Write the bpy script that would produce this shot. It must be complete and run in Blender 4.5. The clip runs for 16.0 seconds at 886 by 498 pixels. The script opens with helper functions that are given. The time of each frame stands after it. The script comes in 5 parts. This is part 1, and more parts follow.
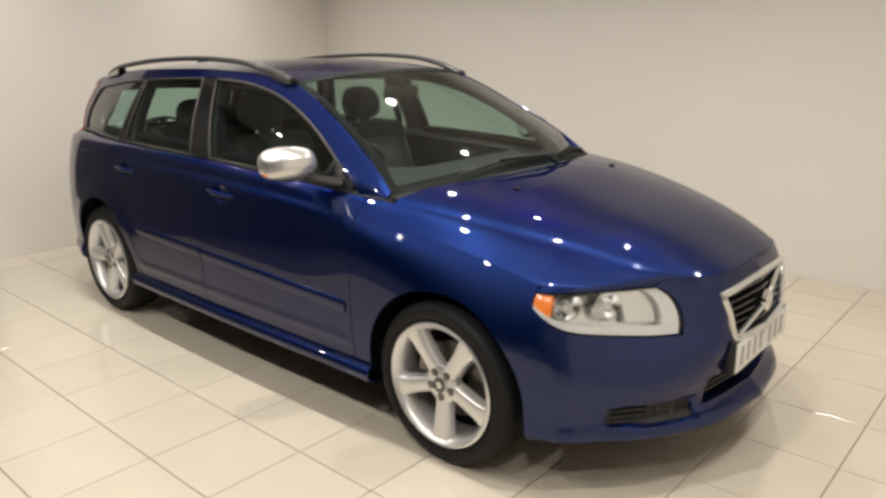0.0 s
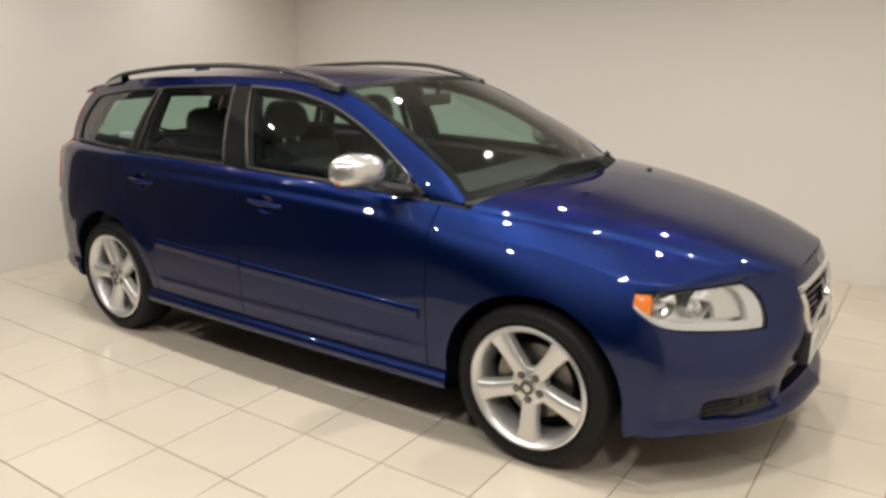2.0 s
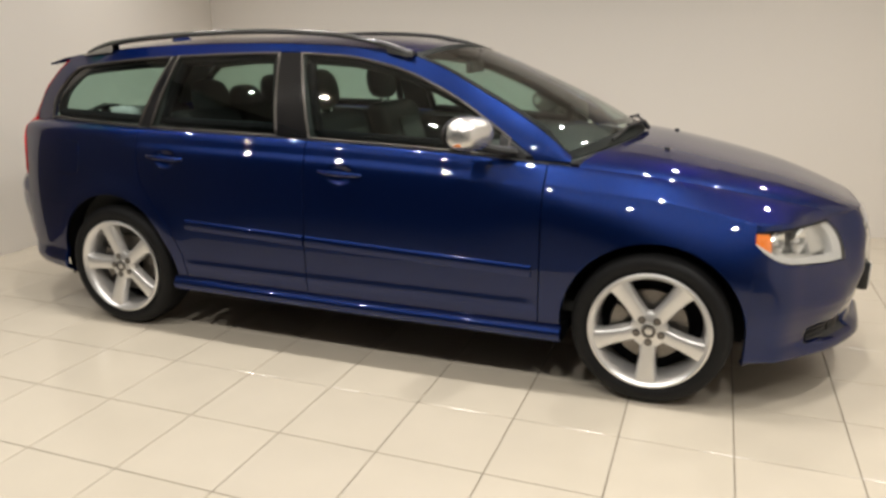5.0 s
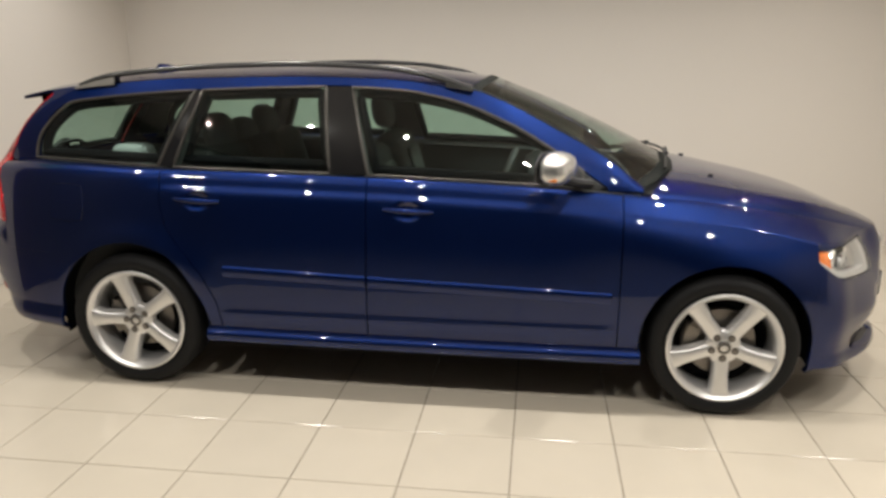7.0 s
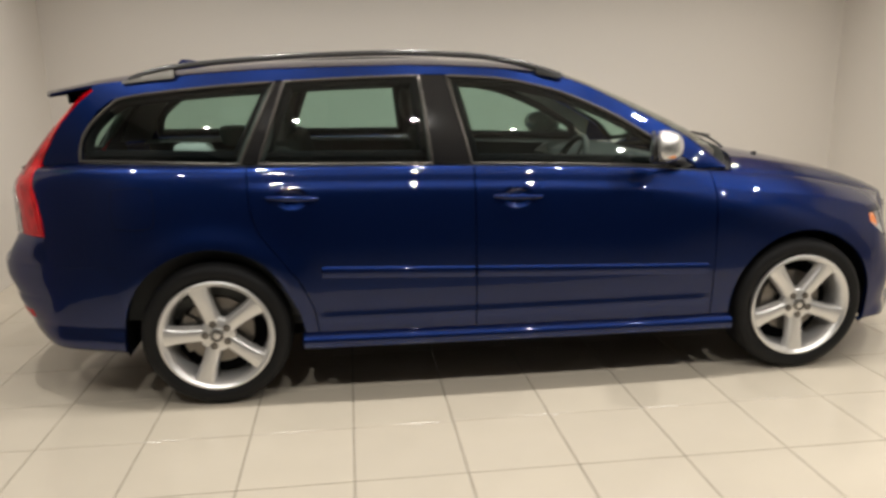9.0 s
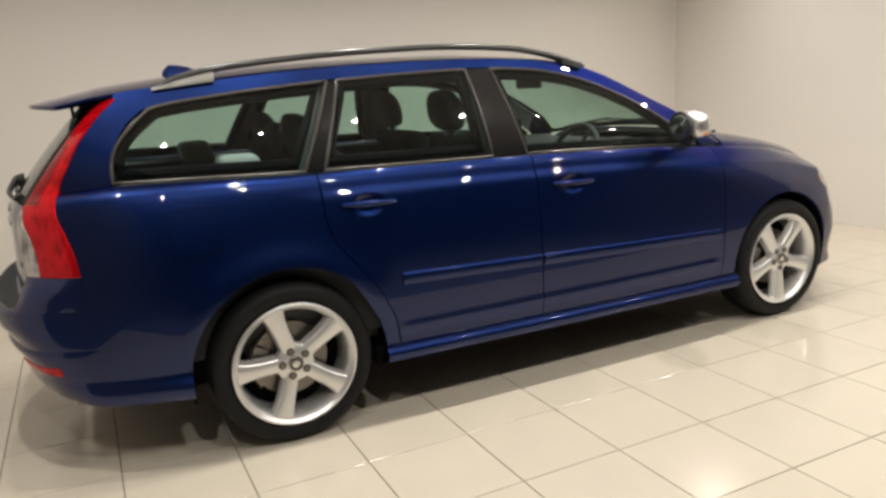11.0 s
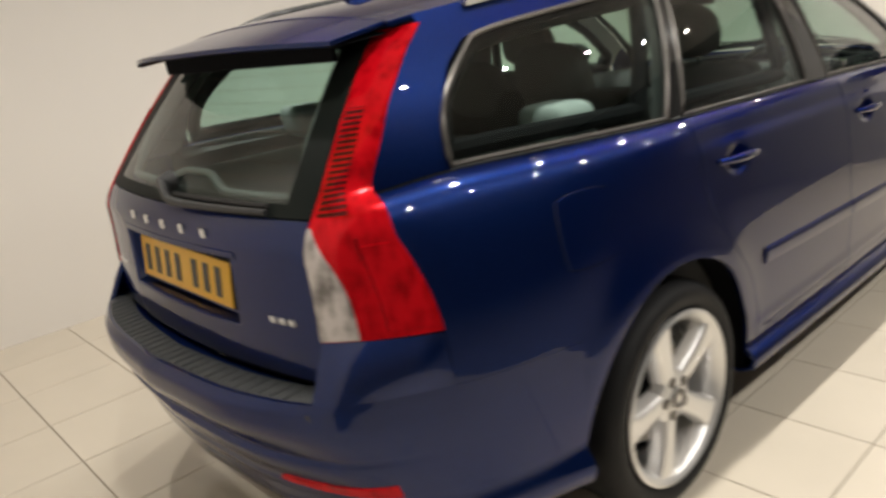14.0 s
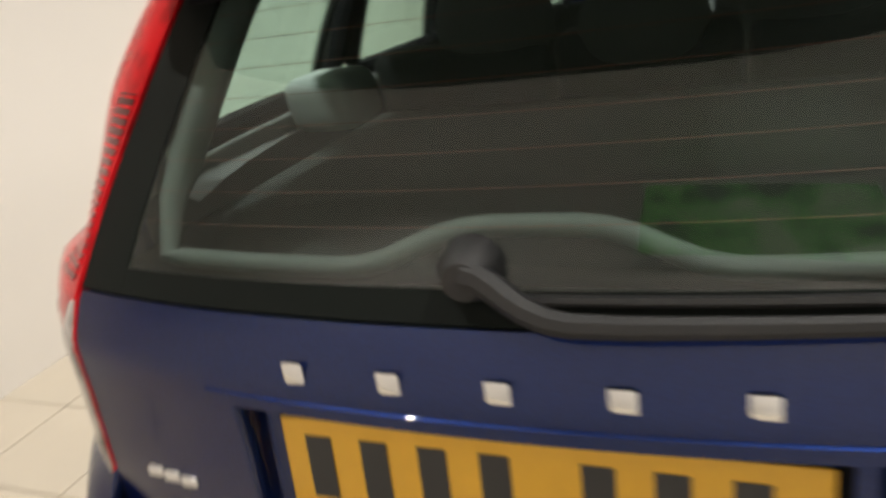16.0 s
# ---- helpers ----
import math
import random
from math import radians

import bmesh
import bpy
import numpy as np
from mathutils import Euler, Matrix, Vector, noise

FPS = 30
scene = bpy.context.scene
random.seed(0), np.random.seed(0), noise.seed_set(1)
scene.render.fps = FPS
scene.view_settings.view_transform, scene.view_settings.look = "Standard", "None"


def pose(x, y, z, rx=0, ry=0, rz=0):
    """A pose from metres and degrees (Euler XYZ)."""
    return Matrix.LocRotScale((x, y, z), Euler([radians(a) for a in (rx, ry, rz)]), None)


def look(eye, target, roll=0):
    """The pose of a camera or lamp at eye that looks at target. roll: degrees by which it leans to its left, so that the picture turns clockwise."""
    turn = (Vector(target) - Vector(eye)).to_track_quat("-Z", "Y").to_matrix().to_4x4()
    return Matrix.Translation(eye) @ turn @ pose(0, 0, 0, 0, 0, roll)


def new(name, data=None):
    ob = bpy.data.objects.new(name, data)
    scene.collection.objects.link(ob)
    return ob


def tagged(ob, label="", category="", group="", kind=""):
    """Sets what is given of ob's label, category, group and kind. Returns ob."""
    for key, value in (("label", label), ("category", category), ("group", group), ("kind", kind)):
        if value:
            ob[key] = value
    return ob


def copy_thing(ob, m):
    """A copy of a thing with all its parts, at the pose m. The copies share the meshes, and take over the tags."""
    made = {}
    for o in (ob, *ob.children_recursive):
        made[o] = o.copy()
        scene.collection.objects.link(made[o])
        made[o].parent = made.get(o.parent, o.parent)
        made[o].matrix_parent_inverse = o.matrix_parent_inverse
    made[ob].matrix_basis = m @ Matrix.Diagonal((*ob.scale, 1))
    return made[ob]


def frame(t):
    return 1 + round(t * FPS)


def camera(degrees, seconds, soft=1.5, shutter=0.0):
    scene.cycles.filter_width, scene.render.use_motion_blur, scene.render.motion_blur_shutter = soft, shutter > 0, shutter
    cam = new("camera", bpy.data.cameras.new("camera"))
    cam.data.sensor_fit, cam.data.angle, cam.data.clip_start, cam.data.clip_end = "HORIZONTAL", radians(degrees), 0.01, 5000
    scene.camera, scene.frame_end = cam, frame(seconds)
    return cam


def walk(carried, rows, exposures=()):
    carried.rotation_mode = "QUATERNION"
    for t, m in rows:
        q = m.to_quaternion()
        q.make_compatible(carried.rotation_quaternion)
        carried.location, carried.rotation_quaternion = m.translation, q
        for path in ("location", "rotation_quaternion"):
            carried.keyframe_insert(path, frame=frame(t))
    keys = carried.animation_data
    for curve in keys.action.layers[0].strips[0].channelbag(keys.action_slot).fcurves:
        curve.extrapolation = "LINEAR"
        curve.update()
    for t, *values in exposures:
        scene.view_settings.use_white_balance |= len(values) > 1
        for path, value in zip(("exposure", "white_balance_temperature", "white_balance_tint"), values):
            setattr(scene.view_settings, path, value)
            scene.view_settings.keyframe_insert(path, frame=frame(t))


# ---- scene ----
cam = camera(62.3, 16.0, soft=2.9, shutter=0.6)
PATH = [
    (0, (2.954, -2.681, 1.503), (1.675, -1.237, 0.974), -0.7),
    (0.5, (2.863, -2.795, 1.497), (1.616, -1.326, 0.963), -0.1),
    (1, (2.753, -2.807, 1.474), (1.554, -1.303, 0.927), -0.6),
    (1.5, (2.639, -2.86, 1.494), (1.477, -1.31, 0.997), 0.4),
    (2, (2.474, -3.079, 1.494), (1.374, -1.486, 0.99), -0.4),
    (2.5, (2.356, -3.199, 1.461), (1.312, -1.578, 0.93), 0.1),
    (3, (2.24, -3.234, 1.45), (1.293, -1.545, 0.95), -1.0),
    (3.5, (2.09, -3.34, 1.447), (1.227, -1.612, 0.929), 0.1),
    (4, (1.881, -3.511, 1.453), (1.055, -1.771, 0.917), -1.1),
    (4.2, (1.802, -3.549, 1.447), (1.003, -1.801, 0.893), -0.4),
    (6.3, (0.931, -3.768, 1.395), (0.489, -1.874, 0.928), -2.2),
    (6.5, (0.834, -3.773, 1.418), (0.436, -1.867, 0.96), -1.2),
    (7, (0.509, -3.858, 1.501), (0.261, -1.94, 0.992), -0.0),
    (7.5, (0.233, -3.944, 1.447), (0.027, -2.019, 0.944), 0.0),
    (8, (-0.057, -3.895, 1.431), (-0.12, -1.961, 0.926), -0.2),
    (8.5, (-0.363, -3.886, 1.428), (-0.3, -1.94, 0.971), 0.9),
    (9, (-0.73, -3.876, 1.375), (-0.489, -1.945, 0.911), -0.7),
    (9.5, (-1.085, -3.752, 1.342), (-0.815, -1.819, 0.906), -1.1),
    (10, (-1.394, -3.604, 1.407), (-1.002, -1.695, 0.958), 0.1),
    (10.2, (-1.527, -3.577, 1.347), (-1.02, -1.695, 0.898), -1.0),
    (12.3, (-2.451, -2.884, 1.304), (-1.411, -1.246, 0.823), -2.9),
    (12.5, (-2.55, -2.723, 1.339), (-1.5, -1.114, 0.784), -3.1),
    (13, (-2.7, -2.464, 1.316), (-1.574, -0.9, 0.78), -4.1),
    (13.5, (-2.819, -2.161, 1.338), (-1.601, -0.695, 0.734), -4.7),
    (14, (-2.87, -1.769, 1.319), (-1.61, -0.329, 0.736), -7.0),
    (14.5, (-2.926, -1.418, 1.3), (-1.666, -0.017, 0.631), -8.9),
    (15, (-2.93, -0.989, 1.296), (-1.58, 0.324, 0.623), -12.6),
    (15.5, (-2.849, -0.584, 1.289), (-1.383, 0.603, 0.623), -10.3),
    (16, (-2.709, -0.19, 1.278), (-1.01, 0.566, 0.543), -9.5),
]
walk(cam, [(t, look(eye, target, roll)) for t, eye, target, roll in PATH], [(0, 0.15), (4, 0.15), (6.5, 0.09), (8.5, 0.05), (9.5, 0.07), (10, 0.11), (12.5, 0.26), (14, 0.4), (15, 0.66), (16, 0.64)])

# ---- light -------------------------------------------------------------
world = bpy.data.worlds.new("dim_hall")
scene.world = world
world.use_nodes = True
world.node_tree.nodes["Background"].inputs[0].default_value = (0.9, 0.92, 1.0, 1)
world.node_tree.nodes["Background"].inputs[1].default_value = 0.05

X0, X1, Y0, Y1, H = -3.08, 3.65, -8.5, 2.40, 2.75      # inner faces of the room
LAMPS = [(-2.30 + 1.02 * i, y) for y in (-2.65, -0.85, 0.95) for i in range(6)]
POWER = {-2.65: 12.4, -0.85: 10.6, 0.95: 9.8}
LIT = -0.95             # the white side walls end near here; unseen ones beyond are coloured dark


# ---- materials ---------------------------------------------------------
def material(name, color, rough=0.5, metal=0.0, coat=0.0, spec=0.5, bump=0.0, scale=40.0, vary=0.0, vary_scale=3.0, emit=None):
    """A principled material with grain: colour variation at two scales and fine relief."""
    m = bpy.data.materials.new(name)
    m.use_nodes = True
    nt = m.node_tree
    b = nt.nodes["Principled BSDF"]
    b.inputs["Base Color"].default_value = (*color, 1)
    b.inputs["Roughness"].default_value = rough
    b.inputs["Metallic"].default_value = metal
    b.inputs["Coat Weight"].default_value = coat
    b.inputs["Coat Roughness"].default_value = 0.02
    b.inputs["Specular IOR Level"].default_value = spec
    if emit:
        b.inputs["Emission Color"].default_value = (*emit[:3], 1)
        b.inputs["Emission Strength"].default_value = emit[3]
    if bump or vary:
        co = nt.nodes.new("ShaderNodeTexCoord")
        fine = nt.nodes.new("ShaderNodeTexNoise")
        fine.inputs["Scale"].default_value = scale
        fine.inputs["Detail"].default_value = 6
        nt.links.new(co.outputs["Object"], fine.inputs["Vector"])
        if bump:
            bp = nt.nodes.new("ShaderNodeBump")
            bp.inputs["Strength"].default_value = bump
            bp.inputs["Distance"].default_value = 0.004
            nt.links.new(fine.outputs["Fac"], bp.inputs["Height"])
            nt.links.new(bp.outputs["Normal"], b.inputs["Normal"])
        if vary:
            wide = nt.nodes.new("ShaderNodeTexNoise")
            wide.inputs["Scale"].default_value = vary_scale
            wide.inputs["Detail"].default_value = 4
            nt.links.new(co.outputs["Object"], wide.inputs["Vector"])
            add = nt.nodes.new("ShaderNodeMath")
            add.operation = "ADD"
            nt.links.new(wide.outputs["Fac"], add.inputs[0])
            nt.links.new(fine.outputs["Fac"], add.inputs[1])
            ramp = nt.nodes.new("ShaderNodeMapRange")
            ramp.inputs["From Min"].default_value = 0.6
            ramp.inputs["From Max"].default_value = 1.4
            ramp.inputs["To Min"].default_value = 1 - vary
            ramp.inputs["To Max"].default_value = 1 + vary
            nt.links.new(add.outputs[0], ramp.inputs["Value"])
            mul = nt.nodes.new("ShaderNodeVectorMath")
            mul.operation = "SCALE"
            mul.inputs[0].default_value = color
            nt.links.new(ramp.outputs[0], mul.inputs["Scale"])
            nt.links.new(mul.outputs[0], b.inputs["Base Color"])
    return m


def paint_material(name, color):
    """Metallic clear-coated paint with fine flakes."""
    m = material(name, color, rough=0.43, metal=1.0, coat=1.0)
    nt = m.node_tree
    b = nt.nodes["Principled BSDF"]
    b.inputs["Specular Tint"].default_value = (0.05, 0.08, 0.30, 1)
    b.inputs["Coat IOR"].default_value = 1.45
    b.inputs["Coat Roughness"].default_value = 0.008
    co = nt.nodes.new("ShaderNodeTexCoord")
    fl = nt.nodes.new("ShaderNodeTexVoronoi")
    fl.inputs["Scale"].default_value = 900
    nt.links.new(co.outputs["Object"], fl.inputs["Vector"])
    mr = nt.nodes.new("ShaderNodeMapRange")
    mr.inputs["To Min"].default_value, mr.inputs["To Max"].default_value = 0.75, 1.3
    nt.links.new(fl.outputs["Color"], mr.inputs["Value"])
    mul = nt.nodes.new("ShaderNodeVectorMath")
    mul.operation = "SCALE"
    mul.inputs[0].default_value = color
    nt.links.new(mr.outputs[0], mul.inputs["Scale"])
    nt.links.new(mul.outputs[0], b.inputs["Base Color"])
    return m


def glass_material(name, tint, rough=0.0, fog=0.0):
    """A thin pane: it lets tinted light through, mirrors by Fresnel and may carry a painted veil of glare."""
    m = bpy.data.materials.new(name)
    m.use_nodes = True
    nt = m.node_tree
    nt.nodes.clear()
    out = nt.nodes.new("ShaderNodeOutputMaterial")
    mix = nt.nodes.new("ShaderNodeMixShader")
    tr = nt.nodes.new("ShaderNodeBsdfTransparent")
    gl = nt.nodes.new("ShaderNodeBsdfGlossy")
    lw = nt.nodes.new("ShaderNodeLayerWeight")
    lw.inputs["Blend"].default_value = 0.5
    pw = nt.nodes.new("ShaderNodeMath")
    pw.operation = "POWER"
    pw.inputs[1].default_value = 4.5
    nt.links.new(lw.outputs["Facing"], pw.inputs[0])
    fr = nt.nodes.new("ShaderNodeMath")
    fr.operation = "MULTIPLY_ADD"
    fr.inputs[1].default_value, fr.inputs[2].default_value = 0.93, 0.07
    nt.links.new(pw.outputs[0], fr.inputs[0])
    tr.inputs["Color"].default_value = (*tint, 1)
    gl.inputs["Roughness"].default_value = rough
    nt.links.new(fr.outputs[0], mix.inputs[0])
    nt.links.new(tr.outputs[0], mix.inputs[1])
    nt.links.new(gl.outputs[0], mix.inputs[2])
    surface = mix
    # pale diffuse share stands in for the haze of glare on the pane
    if fog:
        haze = nt.nodes.new("ShaderNodeBsdfDiffuse")
        haze.inputs["Color"].default_value = (0.46, 0.54, 0.49, 1)
        surface = nt.nodes.new("ShaderNodeMixShader")
        surface.inputs[0].default_value = fog
        nt.links.new(mix.outputs[0], surface.inputs[1])
        nt.links.new(haze.outputs[0], surface.inputs[2])
    nt.links.new(surface.outputs[0], out.inputs["Surface"])
    return m


BLUE = paint_material("blue_paint", (0.0062, 0.0185, 0.095))
BLACK = material("black_plastic", (0.012, 0.012, 0.013), rough=0.45, bump=0.25, scale=900)
GLOSS_BLACK = material("gloss_black", (0.01, 0.01, 0.011), rough=0.12, coat=0.6)
# near-black for recesses, their shade put into the colour; black parts share it
DARK = material("shaded_recess_black", (0.006, 0.006, 0.007), rough=0.85, vary=0.3, spec=0.08)
PAD = material("grey_black_pad", (0.026, 0.028, 0.029), rough=0.5, bump=0.35, scale=500, vary=0.15)
RUBBER = material("tyre_rubber", (0.0075, 0.0075, 0.008), spec=0.25, rough=0.6, bump=0.3, scale=300, vary=0.25)
SILVER = material("silver_alloy", (0.76, 0.75, 0.74), rough=0.34, metal=0.7, coat=0.5, vary=0.04, scale=400)
BRIGHT = material("bright_silver_paint", (0.68, 0.67, 0.65), rough=0.25, metal=0.75, coat=0.6, vary=0.03)
TRIM_SILVER = material("silver_lamp_trim", (0.62, 0.61, 0.59), rough=0.35, metal=0.25, coat=0.4, vary=0.03)
CHROME = material("chrome", (0.8, 0.8, 0.8), rough=0.08, metal=1.0)
SATIN = material("satin_trim", (0.10, 0.092, 0.085), rough=0.3, metal=0.6)
RAIL = material("rail_paint", (0.022, 0.022, 0.022), rough=0.38, coat=0.25)
DISC = material("brake_disc", (0.24, 0.22, 0.2), rough=0.35, metal=0.9, vary=0.2, scale=80)
SEAT = material("seat_fabric", (0.058, 0.060, 0.057), rough=0.8, bump=0.4, scale=700, vary=0.2)
TRIM = material("interior_plastic", (0.055, 0.057, 0.056), rough=0.6, bump=0.3, scale=800, vary=0.1)
CARPET = material("seat_back_carpet", (0.018, 0.020, 0.018), rough=0.9, bump=0.5, scale=600, vary=0.25)
LINING = material("roof_lining", (0.26, 0.27, 0.25), rough=0.9, bump=0.3, scale=900, vary=0.1)
INSERT = material("seat_insert_fabric", (0.13, 0.14, 0.125), rough=0.9, bump=0.4, scale=700, vary=0.15)
DASH = material("dashboard_plastic", (0.022, 0.023, 0.023), rough=0.7, bump=0.3, scale=800, vary=0.1)
BOLSTER = material("bolster_fabric", (0.33, 0.36, 0.345), rough=0.85, bump=0.3, scale=700, vary=0.08)
TAILTRIM = material("tailgate_plastic", (0.085, 0.092, 0.085), rough=0.7, bump=0.2, scale=700, vary=0.1)
GLASS = glass_material("tinted_glass", (0.60, 0.76, 0.70))
REAR_GLASS = glass_material("rear_glass", (0.70, 0.86, 0.81), fog=0.022)
CLEAR = glass_material("clear_lens", (0.95, 0.96, 0.96))


def lens_material(name, deep, bright, metal=0.0):
    """Moulded lens: upright ribs and small facets behind a glossy face."""
    m = material(name, bright, rough=0.10 + 0.2 * metal, metal=metal, coat=0.22, spec=0.08)
    nt = m.node_tree
    co = nt.nodes.new("ShaderNodeTexCoord")
    ribs = nt.nodes.new("ShaderNodeTexVoronoi")
    ribs.inputs["Scale"].default_value = 55
    mp = nt.nodes.new("ShaderNodeMapping")
    mp.inputs["Scale"].default_value = (1.0, 1.0, 0.28)
    wide = nt.nodes.new("ShaderNodeTexNoise")
    wide.inputs["Scale"].default_value = 22
    wide.inputs["Detail"].default_value = 3
    nt.links.new(co.outputs["Object"], mp.inputs["Vector"])
    nt.links.new(mp.outputs[0], ribs.inputs["Vector"])
    nt.links.new(co.outputs["Object"], wide.inputs["Vector"])
    add = nt.nodes.new("ShaderNodeMath")
    add.operation = "MULTIPLY_ADD"
    add.inputs[1].default_value = 0.45
    nt.links.new(ribs.outputs["Distance"], add.inputs[0])
    nt.links.new(wide.outputs["Fac"], add.inputs[2])
    rp = nt.nodes.new("ShaderNodeValToRGB")
    rp.color_ramp.elements[0].position, rp.color_ramp.elements[0].color = 0.45, (*deep, 1)
    rp.color_ramp.elements[1].position, rp.color_ramp.elements[1].color = 0.85, (*bright, 1)
    nt.links.new(add.outputs[0], rp.inputs["Fac"])
    nt.links.new(rp.outputs["Color"], nt.nodes["Principled BSDF"].inputs["Base Color"])
    return m


RED_LENS = lens_material("red_lens", (0.30, 0.001, 0.004), (0.60, 0.004, 0.010), 0.3)
DARK_RED = material("dark_red_lens", (0.10, 0.0, 0.002), rough=0.25, metal=0.6, coat=0.3, vary=0.2, scale=120)
AMBER = material("amber_lens", (0.85, 0.22, 0.03), rough=0.2, coat=0.8, vary=0.1, scale=60)
PLATE_Y = material("yellow_plate", (0.78, 0.43, 0.03), rough=0.35, vary=0.05)
PLATE_W = material("white_plate", (0.75, 0.75, 0.72), rough=0.35, vary=0.05)
FRIT = material("glass_frit", (0.006, 0.008, 0.007), rough=0.5, spec=0.08, bump=0.1, scale=600)
FOOT = material("rail_foot_grey", (0.30, 0.285, 0.26), rough=0.35, metal=0.5, coat=0.4, vary=0.05)
CLEAR_RED = lens_material("clear_reverse_lens", (0.18, 0.165, 0.155), (0.56, 0.52, 0.50), 0.5)
FACET = material("faceted_reflector", (0.82, 0.82, 0.80), rough=0.16, metal=1.0, bump=0.9, scale=70)
FAINT = material("plate_grey", (0.36, 0.355, 0.34), rough=0.4)
INK = material("plate_black", (0.03, 0.03, 0.03), rough=0.5)
WALL = material("wall_paint", (0.74, 0.70, 0.65), rough=0.6, bump=0.05, scale=160, vary=0.02, vary_scale=0.8)
CEIL = material("ceiling_paint", (0.84, 0.82, 0.78), rough=0.8, bump=0.05, scale=200, vary=0.02)
GROUT = material("grout", (0.19, 0.155, 0.12), rough=0.9, vary=0.15, scale=60)
# unseen hall surfaces: lack of light put into their colour, for dark reflections
GREY = material("greyed_hall_wall", (0.27, 0.26, 0.245), rough=0.7, bump=0.05, scale=140, vary=0.05)
HALL = material("darkened_hall_wall", (0.12, 0.114, 0.107), rough=0.8, bump=0.1, scale=120, vary=0.1)
DARKENED_FLOOR = material("darkened_hall_floor", (0.13, 0.123, 0.115), rough=0.95, bump=0.4, scale=400, vary=0.2)
DIM = material("darkened_far_wall", (0.05, 0.048, 0.046), rough=0.9, bump=0.3, scale=120, vary=0.15)
WIRE = material("heating_wire", (0.16, 0.035, 0.014), rough=0.6)
LAMP = material("lamp_white", (0.8, 0.8, 0.78), rough=0.4)


def tile_material():
    m = material("cream_tile", (0.585, 0.522, 0.427), rough=0.16, bump=0.02, scale=25, spec=0.5)
    nt = m.node_tree
    b = nt.nodes["Principled BSDF"]
    info = nt.nodes.new("ShaderNodeObjectInfo")
    co = nt.nodes.new("ShaderNodeNewGeometry")
    n = nt.nodes.new("ShaderNodeTexNoise")
    n.inputs["Scale"].default_value = 5
    n.inputs["Detail"].default_value = 8
    nt.links.new(co.outputs["Position"], n.inputs["Vector"])
    add = nt.nodes.new("ShaderNodeMath")
    add.operation = "MULTIPLY_ADD"
    add.inputs[1].default_value = 0.5
    nt.links.new(info.outputs["Random"], add.inputs[0])
    nt.links.new(n.outputs["Fac"], add.inputs[2])
    mr = nt.nodes.new("ShaderNodeMapRange")
    mr.inputs["From Max"].default_value = 1.3
    mr.inputs["To Min"].default_value, mr.inputs["To Max"].default_value = 0.93, 1.05
    nt.links.new(add.outputs[0], mr.inputs["Value"])
    mul = nt.nodes.new("ShaderNodeVectorMath")
    mul.operation = "SCALE"
    mul.inputs[0].default_value = (0.585, 0.522, 0.427)
    nt.links.new(mr.outputs[0], mul.inputs["Scale"])
    nt.links.new(mul.outputs[0], b.inputs["Base Color"])
    r = nt.nodes.new("ShaderNodeMapRange")
    r.inputs["To Min"].default_value, r.inputs["To Max"].default_value = 0.08, 0.24
    nt.links.new(n.outputs["Fac"], r.inputs["Value"])
    nt.links.new(r.outputs[0], b.inputs["Roughness"])
    return m


TILE = tile_material()


# ---- mesh helpers ------------------------------------------------------
def part(name, bm, mat, parent=None, label="", smooth=True):
    """Links a bmesh as one mesh object under a thing or a part."""
    me = bpy.data.meshes.new(name)
    bm.to_mesh(me)
    bm.free()
    return part_mesh(name, me, mat, parent, label, smooth)


def part_mesh(name, me, mat, parent=None, label="", smooth=True):
    me.materials.append(mat)
    if smooth:
        me.polygons.foreach_set("use_smooth", [True] * len(me.polygons))
        me.set_sharp_from_angle(angle=radians(38))
    ob = new(name, me)
    if parent:
        ob.parent = parent
    return tagged(ob, label)


def box(bm, x0, x1, y0, y1, z0, z1, bevel=0.0, seg=2):
    r = bmesh.ops.create_cube(bm, size=1)
    vs = r["verts"]
    for v in vs:
        v.co = Vector(((x0 + x1) / 2 + v.co.x * (x1 - x0), (y0 + y1) / 2 + v.co.y * (y1 - y0), (z0 + z1) / 2 + v.co.z * (z1 - z0)))
    if bevel:
        es = list({e for v in vs for e in v.link_edges})
        bmesh.ops.bevel(bm, geom=es, offset=bevel, segments=seg, affect="EDGES", profile=0.5)
    return bm


def boxed(x0, x1, y0, y1, z0, z1, bevel=0.0, seg=2):
    return box(bmesh.new(), x0, x1, y0, y1, z0, z1, bevel, seg)


def revolve(profile, n=48, axis="y", at=(0, 0, 0), a0=0.0, a1=2 * math.pi):
    """A surface of revolution from (radius, along) pairs round the y or z axis."""
    bm = bmesh.new()
    full = abs(a1 - a0 - 2 * math.pi) < 1e-6
    rings = []
    for k in range(n + (0 if full else 1)):
        a = a0 + (a1 - a0) * k / n
        ring = []
        for r, h in profile:
            c = (r * math.cos(a), h, r * math.sin(a)) if axis == "y" else (r * math.cos(a), r * math.sin(a), h)
            ring.append(bm.verts.new(Vector(c) + Vector(at)))
        rings.append(ring)
    for k in range(n):
        a, b = rings[k], rings[(k + 1) % len(rings)]
        for i in range(len(profile) - 1):
            bm.faces.new((a[i], a[i + 1], b[i + 1], b[i]))
    bmesh.ops.remove_doubles(bm, verts=bm.verts, dist=1e-6)
    bmesh.ops.recalc_face_normals(bm, faces=bm.faces)
    return bm


